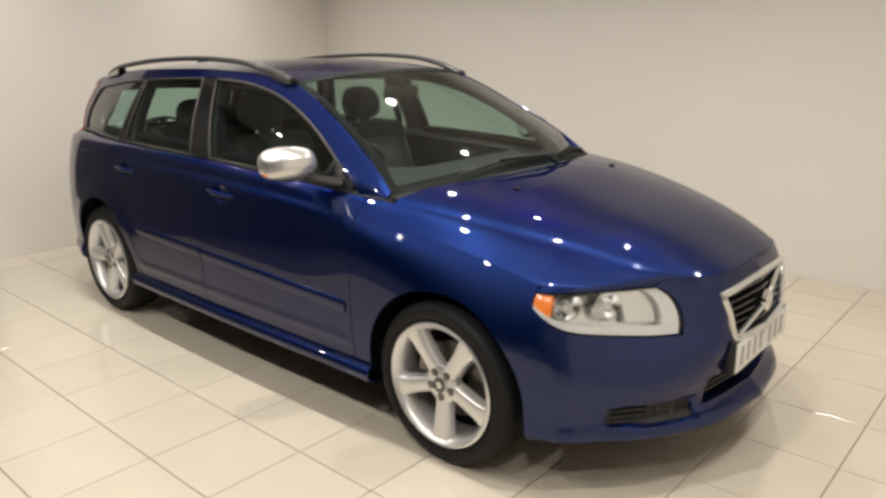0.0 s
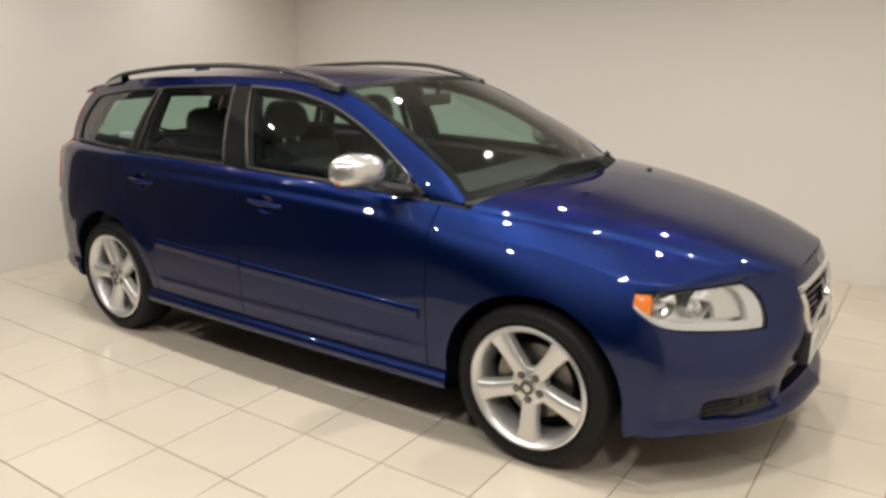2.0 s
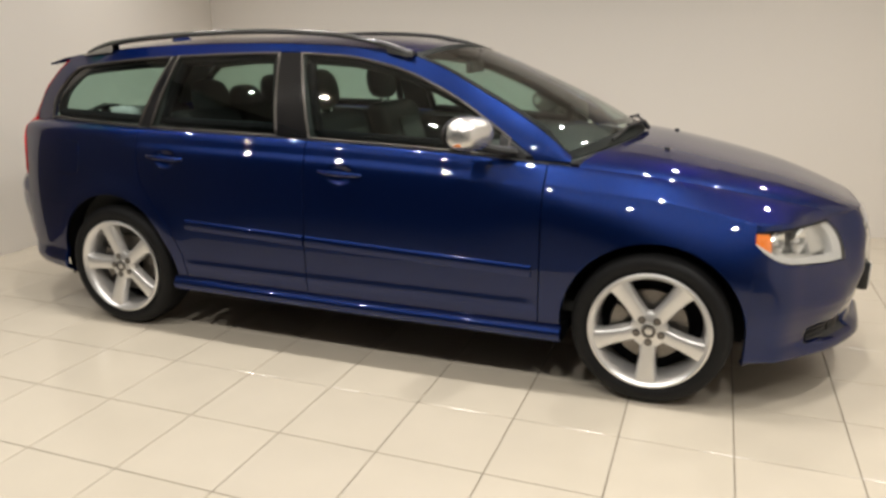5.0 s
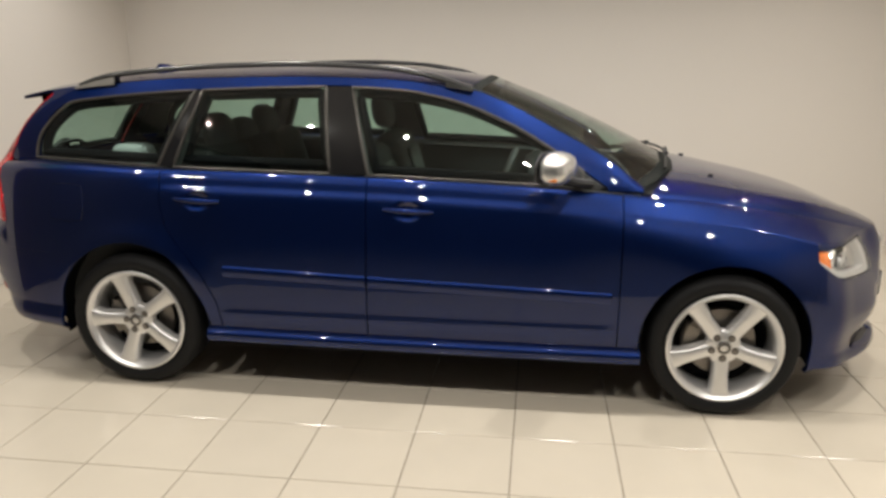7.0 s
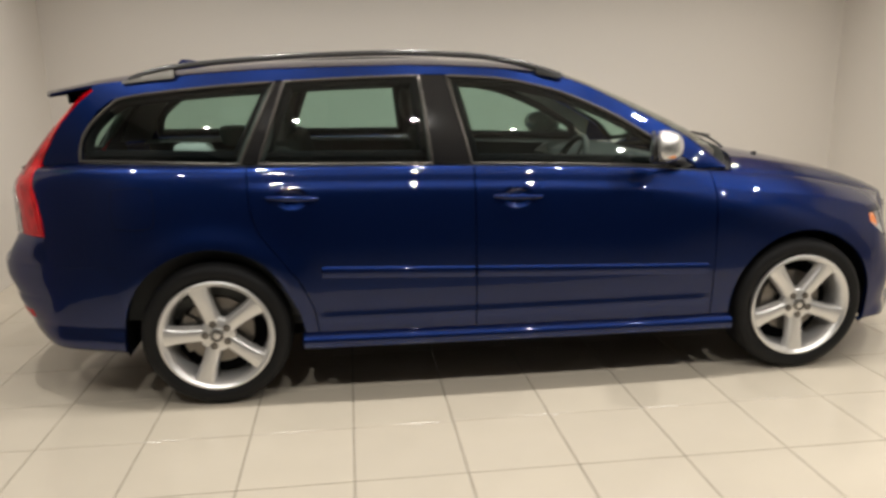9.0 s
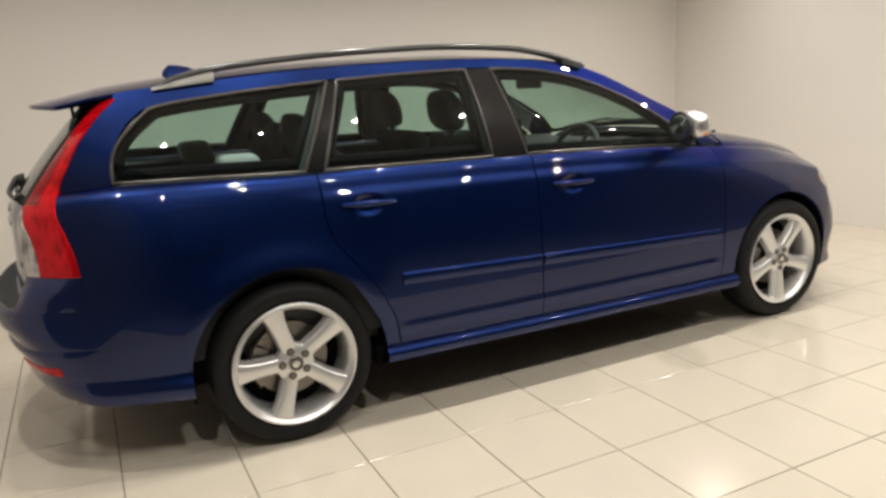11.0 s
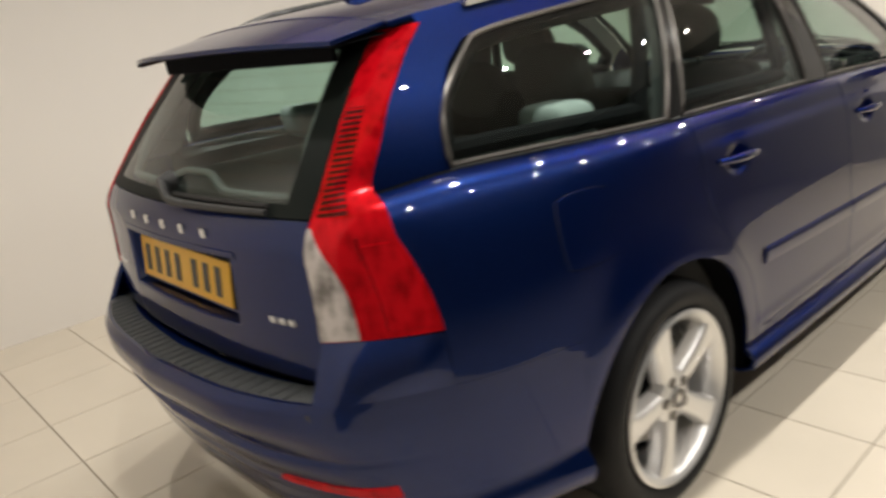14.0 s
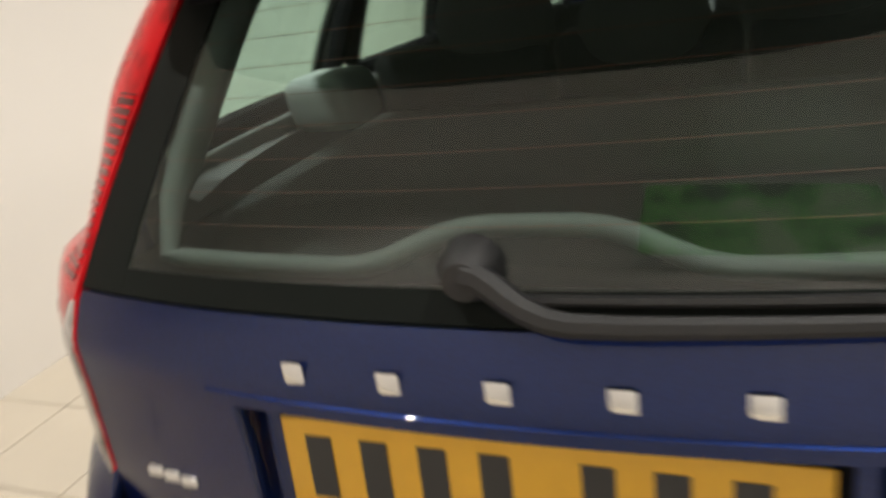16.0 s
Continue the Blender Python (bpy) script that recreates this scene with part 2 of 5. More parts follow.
def tube(points, radius, n=8, closed=False, flat=1.0):
    """A bar along a line of points. radius: a number or one per point; flat squeezes its height."""
    pts = [Vector(p) for p in points]
    bm = bmesh.new()
    rings = []
    for i, p in enumerate(pts):
        a = pts[i - 1] if (i or closed) else p
        b = pts[(i + 1) % len(pts)] if (i + 1 < len(pts) or closed) else p
        d = (b - a).normalized()
        side = d.cross(Vector((0, 0, 1)))
        side = side.normalized() if side.length > 1e-3 else Vector((0, 1, 0))
        up = side.cross(d)
        r = radius[i] if isinstance(radius, (list, tuple)) else radius
        rings.append([bm.verts.new(p + r * (math.cos(t) * side + flat * math.sin(t) * up)) for t in (2 * math.pi * k / n for k in range(n))])
    m = len(rings)
    for i in range(m if closed else m - 1):
        a, b = rings[i], rings[(i + 1) % m]
        for k in range(n):
            bm.faces.new((a[k], a[(k + 1) % n], b[(k + 1) % n], b[k]))
    if not closed:
        bm.faces.new(rings[0][::-1])
        bm.faces.new(rings[-1])
    bmesh.ops.recalc_face_normals(bm, faces=bm.faces)
    return bm


def curve(keys):
    """A smooth function through (x, value) keys, with no overshoot."""
    xs, ys = (np.array(v, float) for v in zip(*keys))
    h, d = np.diff(xs), np.diff(ys) / np.diff(xs)
    m = np.zeros(len(xs))
    m[0], m[-1] = d[0], d[-1]
    for i in range(1, len(xs) - 1):
        if d[i - 1] * d[i] > 0:
            w1, w2 = 2 * h[i] + h[i - 1], h[i] + 2 * h[i - 1]
            m[i] = (w1 + w2) / (w1 / d[i - 1] + w2 / d[i])

    def f(x):
        x = np.clip(np.asarray(x, float), xs[0], xs[-1])
        i = np.clip(np.searchsorted(xs, x, side="right") - 1, 0, len(h) - 1)
        t = (x - xs[i]) / h[i]
        return (2 * t**3 - 3 * t**2 + 1) * ys[i] + (t**3 - 2 * t**2 + t) * h[i] * m[i] + (3 * t**2 - 2 * t**3) * ys[i + 1] + (t**3 - t**2) * h[i] * m[i + 1]

    return f


def skin(P, centre, flange=0.014, lift=0.0, flush=""):
    """A panel mesh from a grid of places (nu, nv, 3), facing away from centre, its edges turned inwards.

    flush names the sides (u0 u1 v0 v1) that butt against the next panel with no rounding."""
    P = np.array(P, float)
    nu, nv = P.shape[:2]
    du, dv = np.gradient(P, axis=0), np.gradient(P, axis=1)
    N = np.cross(du, dv)
    N /= np.linalg.norm(N, axis=2, keepdims=True) + 1e-12
    out = P - np.array(centre)
    flip = (N * out).sum() < 0
    if flip:
        N = -N
    P = P + lift * N
    verts = P.reshape(-1, 3).tolist()
    faces = []
    for i in range(nu - 1):
        for j in range(nv - 1):
            q = (i * nv + j, (i + 1) * nv + j, (i + 1) * nv + j + 1, i * nv + j + 1)
            faces.append(q[::-1] if flip else q)
    if flange:
        ring = [(i, 0) for i in range(nu)] + [(nu - 1, j) for j in range(1, nv)] + [(i, nv - 1) for i in range(nu - 2, -1, -1)] + [(0, j) for j in range(nv - 2, 0, -1)]
        a, b = [], []
        for i, j in ring:
            o = np.zeros(3)
            flat = False
            for cond, w, nm in ((i == 0, -du[i, j], "u0"), (i == nu - 1, du[i, j], "u1"), (j == 0, -dv[i, j], "v0"), (j == nv - 1, dv[i, j], "v1")):
                if cond:
                    o += w / (np.linalg.norm(w) + 1e-12)
                    flat = flat or nm in flush
            o /= np.linalg.norm(o) + 1e-12
            e = P[i, j] + (0.0004 * o - 0.0001 * N[i, j] if flat else 0.0016 * o - 0.0024 * N[i, j])
            a.append(len(verts))
            verts.append(e.tolist())
            b.append(len(verts))
            verts.append((e - flange * N[i, j]).tolist())
        n = len(ring)
        for k in range(n):
            l = (k + 1) % n
            p, q = ring[k][0] * nv + ring[k][1], ring[l][0] * nv + ring[l][1]
            for f in ((p, a[k], a[l], q), (a[k], b[k], b[l], a[l])):
                faces.append(f if flip else f[::-1])
    me = bpy.data.meshes.new("skin")
    me.from_pydata(verts, [], faces)
    me.update()
    return me


def mirrored(P, s):
    return np.array(P) * (1, s, 1)


# ---- the room ----------------------------------------------------------
def slab(name, x0, x1, y0, y1, z0, z1, mat, label):
    ob = part(name, boxed(x0, x1, y0, y1, z0, z1), mat, None, label, smooth=False)
    return tagged(ob, label, "wall" if "wall" in name else name, kind="structure")


slab("wall_north", X0 - 0.2, X1 + 0.2, Y1, Y1 + 0.2, -0.1, H, WALL, "plain warm white painted showroom wall")
slab("wall_west", X0 - 0.2, X0, LIT, Y1, -0.1, H, WALL, "plain warm white painted showroom wall")
slab("wall_east", X1, X1 + 0.2, LIT - 0.9, Y1, -0.1, H, WALL, "plain warm white painted showroom wall")
slab("wall_south", X0 - 0.2, X1 + 0.2, Y0 - 0.2, Y0, -0.1, H, DIM, "added unseen far wall, coloured dark in place of an unlit hall")
slab("wall_far_west", X0 - 0.2, X0, Y0, LIT, -0.1, H, HALL, "added unseen side wall, greyed in place of dim light")
slab("wall_far_east", X1, X1 + 0.2, Y0, LIT - 0.9, -0.1, H, GREY, "added unseen side wall, greyed in place of dim light")
slab("ceiling", X0 - 0.2, X1 + 0.2, Y0 - 0.2, Y1 + 0.2, H, H + 0.2, CEIL, "plain white painted ceiling with downlights")
floor = slab("floor", X0 - 0.2, X1 + 0.2, Y0 - 0.2, Y1 + 0.2, -0.15, -0.0035, GROUT, "cream glazed square floor tiles with dark joints")

slab("hall_floor", X0 - 0.2, X1 + 0.2, Y0 - 0.2, -1.158 - 3 * 0.4025, -0.003, 0.001, DARKENED_FLOOR, "added unseen floor beyond the tiles, coloured dark in place of an unlit hall")


def downlight():
    top = tagged(new("downlight"), "small round white recessed ceiling downlight", "lamp", group="ceiling downlights")
    part("bezel", revolve([(0.045, -0.002), (0.062, -0.006), (0.064, 0.0), (0.045, 0.004)], 24, "z"), LAMP, top)
    part("reflector", revolve([(0.0, 0.02), (0.03, 0.018), (0.045, 0.0)], 24, "z"), CHROME, top)
    return top


light = downlight()
for i, (lx, ly) in enumerate(LAMPS):
    if i:
        copy_thing(light, pose(lx, ly, H))
    else:
        light.matrix_basis = pose(lx, ly, H)
    bulb = bpy.data.lights.new("downlight_bulb", "AREA")
    bulb.shape, bulb.size, bulb.energy, bulb.color, bulb.spread = "DISK", 0.065, POWER[ly] * (1.35 if lx > 2.5 and ly < 0 else 1.0), (1.0, 0.96, 0.895), radians(152)
    new("downlight_bulb", bulb).matrix_basis = pose(lx, ly, H - 0.012)


# ---- the car's shape ---------------------------------------------------
CX = (0, 0, 0.62)
FX, RX, AXLE = 1.312, -1.318, 0.318          # wheel centres
AF, AR = 0.356, 0.372                        # wheel-arch radii

y_max = curve([(-2.1, 0.695), (-2.0, 0.752), (-1.92, 0.788), (-1.85, 0.811), (-1.75, 0.835), (-1.65, 0.850), (-1.3, 0.868), (-0.8, 0.880), (0, 0.885), (0.8, 0.882), (1.3, 0.878), (1.5, 0.868), (1.668, 0.842), (1.8, 0.785), (1.9, 0.70)])
z_max = curve([(-2.1, 0.55), (-1.3, 0.54), (0, 0.52), (0.9, 0.56), (1.3, 0.60), (1.668, 0.53), (1.9, 0.50)])
z_top = curve([(-2.1, 1.012), (-2.0, 1.021), (-1.92, 1.029), (-1.84, 1.034), (-1.16, 1.018), (-0.3, 1.003), (0.4, 0.978), (0.7, 0.958), (0.97, 0.933), (1.3, 0.897), (1.65, 0.832), (1.9, 0.772), (2.0, 0.744)])
y_top = curve([(-2.1, 0.575), (-1.95, 0.625), (-1.84, 0.655), (-1.6, 0.712), (-1.16, 0.766), (-0.3, 0.792), (0.4, 0.784), (0.7, 0.771), (0.97, 0.748), (1.3, 0.692), (1.65, 0.583), (1.9, 0.475), (2.0, 0.405)])
z_sill = curve([(-2.1, 0.30), (-0.95, 0.30), (0.95, 0.288), (2, 0.28)])


# section below the windows: a ledge, a rounded edge, then a second crease lower down (depth, slope in degrees)
_D = np.linspace(0, 0.5, 1001)
_SLOPE = np.interp(_D, [0, 0.003, 0.006, 0.012, 0.020, 0.030, 0.040, 0.052, 0.062, 0.072, 0.080, 0.090, 0.105, 0.13, 0.2, 0.42, 0.5], [80, 78, 66, 50, 40, 29, 21, 18, 22, 37, 36, 25, 14, 10, 8, 2, 0])
_OUT = np.r_[0, np.cumsum(np.tan(np.radians((_SLOPE[1:] + _SLOPE[:-1]) / 2)) * np.diff(_D))]
_OUT /= _OUT[-1]
_TIGHT = np.interp(_D, [0, 0.004, 0.010, 0.018, 0.026, 0.034, 0.045, 0.06, 0.1, 0.2, 0.42, 0.5], [80, 74, 62, 47, 34, 25, 18, 13, 10, 7, 1.5, 0])
_OUT2 = np.r_[0, np.cumsum(np.tan(np.radians((_TIGHT[1:] + _TIGHT[:-1]) / 2)) * np.diff(_D))]
_OUT2 /= _OUT2[-1]


def shoulder(d, x):
    """Share of the widening at a depth below the windows; one tight edge behind the rear door."""
    k = np.clip((-0.95 - x) / 0.35, 0, 1)
    k = k * k * (3 - 2 * k)
    return np.interp(d, _D, _OUT) * (1 - k) + np.interp(d, _D, _OUT2) * k


# the front wing's crease, and its section above and below it
y_crease = curve([(0.5, 0.848), (0.85, 0.839), (1.1, 0.820), (1.3, 0.796), (1.5, 0.775), (1.668, 0.760), (2.0, 0.66)])
z_crease = curve([(0.5, 0.905), (0.85, 0.875), (1.0, 0.858), (1.1, 0.848), (1.3, 0.826), (1.5, 0.791), (1.668, 0.752), (2.0, 0.66)])
above = lambda t: 0.88 * np.clip(t, 0, 1) + 0.12 * (1 - (1 - np.clip(t, 0, 1)) ** 8)
bulge = curve([(0.5, 5.0), (0.95, 4.8), (1.15, 3.0), (1.3, 2.0), (1.5, 1.55), (2.0, 1.55)])
below = lambda t, x: 1 - (1 - np.clip(t, 0, 1)) ** bulge(x)


def side_y(x, z):
    """Half width of the lower body at x and z: upright below, a slanting shoulder under the windows."""
    x, z = np.asarray(x, float), np.asarray(z, float)
    ym, zm, yt, zt = y_max(x), z_max(x), y_top(x), z_top(x)
    zq = np.maximum(z, zm)
    up = yt + (ym - yt) * shoulder(np.clip(zt - zq, 0, 0.5), x)
    yc, zc = y_crease(x), z_crease(x)
    wing = np.where(zq >= zc, yt + (yc - yt) * above((zt - zq) / (zt - zc)), yc + (ym - yc) * below((zc - zq) / (zc - zm), x))
    k = np.clip((x - 0.45) / 0.50, 0, 1)
    k = k * k * (3 - 2 * k)
    r = np.hypot(x - RX, z - AXLE) - AR
    flare = 0.016 * np.exp(-((r / 0.075) ** 2)) * np.clip((z - 0.36) / 0.25, 0, 1)
    ridge = 0.006 * np.exp(-(((z - 0.372) / 0.016) ** 2)) * np.clip((x + 0.95) / 0.1, 0, 1) * np.clip((0.90 - x) / 0.1, 0, 1)
    return up * (1 - k) + wing * k + ridge - 0.028 * np.clip((zm - z) / 0.35, 0, 1.2) ** 2 + flare


# roof edge and windscreen edge, seen from the side
z_roof = curve([(-2.0, 1.3129), (-1.8, 1.3474), (-1.4, 1.3876), (-1.0, 1.4091), (-0.5, 1.4166), (-0.1, 1.4035), (0.15, 1.3755), (0.30, 1.3316), (0.55, 1.213), (0.81, 1.0729), (0.97, 0.955)])
y_roof = curve([(-2.0, 0.51), (-1.8, 0.538), (-1.4, 0.585), (-1.0, 0.616), (-0.5, 0.622), (0.0, 0.609), (0.2, 0.592), (0.55, 0.635), (0.81, 0.69), (0.97, 0.722)])
z_win = curve([(-1.80, 1.2102), (-1.70, 1.2849), (-1.5, 1.3157), (-1.0, 1.3531), (-0.38, 1.3708), (-0.1, 1.3577), (0.13, 1.3157), (0.4, 1.213), (0.62, 1.0859), (0.80, 0.965)])


def upper_y(x, z):
    """Half width of the glasshouse at x and z."""
    x, z = np.asarray(x, float), np.asarray(z, float)
    zt, zr = z_top(x), z_roof(x)
    u = np.clip((z - zt) / np.maximum(zr - zt, 0.02), 0, 1)
    return y_top(x) + (y_roof(x) - y_top(x)) * (0.82 * u + 0.18 * u**2.2) + 0.012 * np.sin(np.pi * u)


def on_side(G, fn):
    """Places on the body's side from a grid of x and z."""
    return np.dstack([G[..., 0], fn(G[..., 0], G[..., 1]), G[..., 1]])


def spread(a, b, n):
    """Steps from a to b, closer at both ends."""
    return a + (b - a) * (0.5 - 0.5 * np.cos(np.linspace(0, np.pi, n)))


def arch(cx, r):
    return lambda x: AXLE + math.sqrt(max(r * r - (x - cx) ** 2, 0.0))


car = tagged(new("estate_car"), "dark blue metallic estate car with silver alloy wheels", "car")

GAP = 0.0028
DOOR_SPLIT, DOOR_FRONT = -0.212, 0.868


def door_rear(z):
    """The rear door's trailing edge."""
    return float(np.interp(z, [0.28, 0.42, 0.55, 0.66, 0.76, 0.86, 1.05], [-0.885, -0.905, -0.965, -1.05, -1.125, -1.150, -1.155]))


def lamp_x(z):
    """The tail lamp's outer edge, seen from the side."""
    return float(np.interp(z, [0.62, 0.742, 0.82, 0.90, 0.945, 0.99, 1.056, 1.187, 1.28, 1.346], [-1.992, -1.994, -2.004, -2.024, -2.040, -2.036, -2.008, -1.935, -1.852, -1.77]))


def panel(name, P, mat, s, parent=None, label="", flange=0.014, lift=0.0, flush=""):
    return part_mesh(name, skin(mirrored(P, s), CX, flange, lift, flush), mat, parent or car, label)


def low_edge(x):
    return float(z_sill(x))


def top_edge(x):
    return float(z_top(x)) - 0.004


def warp(nu, nv, left, right, low, high, power=0.72, fn=side_y):
    """A panel between two edges x(z) and two edges z(x)."""
    G = np.zeros((nu, nv, 2))
    for j in range(nv):
        k = 1 - (1 - j / (nv - 1)) ** (1 / power)
        for i in range(nu):
            u = i / (nu - 1)
            x = left(0.6) + u * (right(0.6) - left(0.6))
            for _ in range(4):
                z = low(x) + (high(x) - low(x)) * k
                x = left(z) + u * (right(z) - left(z))
            G[i, j] = x, z
    return on_side(G, fn)


HANDLES = ((-1.080, 0.888), (-0.135, 0.868))      # rear ends of the pull handles
DOORS = {}


def hollowed(P, handle):
    """A finger hollow pressed into the door behind its handle."""
    x0, zc = handle
    r2 = ((P[..., 0] - x0 - 0.105) / 0.062) ** 2 + ((P[..., 2] - zc + 0.004) / 0.040) ** 2
    P = P.copy()
    P[..., 1] -= 0.020 * np.clip(1 - r2, 0, 1) ** 0.8
    return P


for s in (-1, 1):
    # doors
    P = hollowed(warp(100, 84, lambda z: DOOR_SPLIT + GAP, lambda z: DOOR_FRONT - GAP, low_edge, top_edge, 0.58), HANDLES[1])
    front_door = panel("front_door", P, BLUE, s)
    P = hollowed(warp(100, 84, lambda z: door_rear(z) + GAP, lambda z: DOOR_SPLIT - GAP, low_edge, top_edge, 0.58), HANDLES[0])
    rear_door = panel("rear_door", P, BLUE, s)
    DOORS[s] = (rear_door, front_door)
    # front fender: behind the wheel, over it and up to the lamp
    a = arch(FX, AF)
    xs = np.concatenate([np.linspace(DOOR_FRONT + GAP, FX - AF, 8)[:-1], spread(FX - AF, FX + AF, 34)])
    low = lambda x: a(x) if abs(x - FX) < AF else low_edge(x)
    t = 1 - (1 - np.linspace(0, 1, 64)) ** 2.2
    G = np.array([[(x, low(x) + (float(z_top(x)) - 0.0004 - low(x)) * k) for k in t] for x in xs])
    P = on_side(G, side_y)
    panel("front_fender", P, BLUE, s, flush="u1")
    # rear quarter panel between door, wheel arch and lamp
    b = arch(RX, AR)
    foot = door_rear(0.302) - GAP
    low = [(x, 0.6225) for x in np.linspace(-1.992, RX - AR, 13)]
    low += [(x, b(x)) for x in spread(RX - AR, RX + AR, 34)]
    low += [(x, low_edge(x)) for x in np.linspace(RX + AR + 0.001, foot, 4)]
    nu, nv = len(low), 64
    G = np.zeros((nu, nv, 2))
    for i, (xb, zb) in enumerate(low):
        w = (xb + 1.992) / (foot + 1.992)
        for j in range(nv):
            v = 1 - (1 - j / (nv - 1)) ** 1.65
            x = xb
            for _ in range(6):
                z = zb + (float(z_top(x)) - 0.004 - zb) * v
                lo, hi = lamp_x(z), door_rear(z) - GAP
                g = min(max((z - max(zb, 0.6225)) / 0.30, 0.0), 1.0)
                f = min(max((i - nu + 16) / 12, 0.0), 1.0)
                k = g * g * (3 - 2 * g)
                k += (1 - k) * f * f * (3 - 2 * f)
                x = xb + k * (lo + w * (hi - lo) - xb)
            G[i, j] = x, z
    panel("rear_quarter", on_side(G[12 + 1:], side_y), BLUE, s, flush="u0 v0")
    panel("quarter_corner", on_side(G[:13], side_y), BLUE, s, flush="u1 v0")
    # sill skirt
    prof = [(0.0, 0.303), (0.010, 0.299), (0.022, 0.290), (0.032, 0.277), (0.035, 0.262), (0.024, 0.240), (-0.02, 0.222), (-0.12, 0.222)]
    xs = np.linspace(-0.955, 0.965, 40)
    P = np.array([[(x, float(side_y(x, 0.3)) + o, z + 0.008 * (-x)) for o, z in prof] for x in xs])
    part_mesh("sill", skin(mirrored(P, s), (0, 0, 0.5), 0.01), BLUE, car)
    # rubbing strip
    for x0, x1, door in ((-0.865, DOOR_SPLIT - 0.006, rear_door), (DOOR_SPLIT + 0.006, 0.835, front_door)):
        xs = np.linspace(x0, x1, 24)
        rows = [(0.0, -0.028), (0.006, -0.026), (0.009, -0.014), (0.0095, 0.004), (0.0088, 0.011), (0.006, 0.018), (0.0, 0.024)]
        P = np.array([[(x, float(side_y(x, 0.548 - 0.034 * x + d)) + o - 0.001, 0.548 - 0.034 * x + d) for o, d in rows] for x in xs])
        part_mesh("rubbing_strip", skin(mirrored(P, s), CX, 0.004), BLUE, door)
    # glasshouse: painted roof side and windscreen pillar
    xs = np.concatenate([np.linspace(-1.80, 0.1, 46), np.linspace(0.12, 0.80, 24), np.linspace(0.81, 0.955, 8)])
    P = []
    for x in xs:
        z0, z1 = max(float(z_win(x)) + 0.006 - 0.02 * (x > 0.80), float(z_top(x)) - 0.012), float(z_roof(x))
        P.append([(x, float(upper_y(x, z0 + (z1 - z0) * k)), z0 + (z1 - z0) * k) for k in np.linspace(0, 1, 7)])
    panel("roof_side", P, BLUE, s)


def belt(x):
    return float(z_top(x))


def win(x):
    return float(z_win(x))


# window edges: x at the belt and at the window's top
EDGE = {"q0": (-1.845, -1.69), "q1": (-1.185, -1.035), "r0": (-1.110, -0.995), "r1": (-0.385, -0.425), "f0": (-0.215, -0.305)}


def pane_grid(left, right, nu, nv, lo=belt, hi=win):
    G = np.zeros((nu, nv, 2))
    for i in range(nu):
        u = i / (nu - 1)
        xb, xt = left[0] + u * (right[0] - left[0]), left[1] + u * (right[1] - left[1])
        zb, zt = lo(xb) + 0.004, hi(xt)
        for j in range(nv):
            v = j / (nv - 1)
            G[i, j] = xb + v * (xt - xb), zb + v * (zt - zb)
    return smoothed(on_side(G, upper_y))


def smoothed(P):
    """The same pane bent evenly: its half width as a quadratic in x and z."""
    x, z = P[..., 0].ravel() + 0.5, P[..., 2].ravel() - 1.2
    A = np.stack([np.ones_like(x), x, z, x * x, x * z, z * z], 1)
    P = P.copy()
    P[..., 1] = (A @ np.linalg.lstsq(A, P[..., 1].ravel(), rcond=None)[0]).reshape(P.shape[:2])
    return P


def outline(P):
    P = np.array(P)
    return [tuple(p) for p in (*P[:, 0], *P[-1, 1:], *P[-2::-1, -1], *P[0, -2:0:-1])]


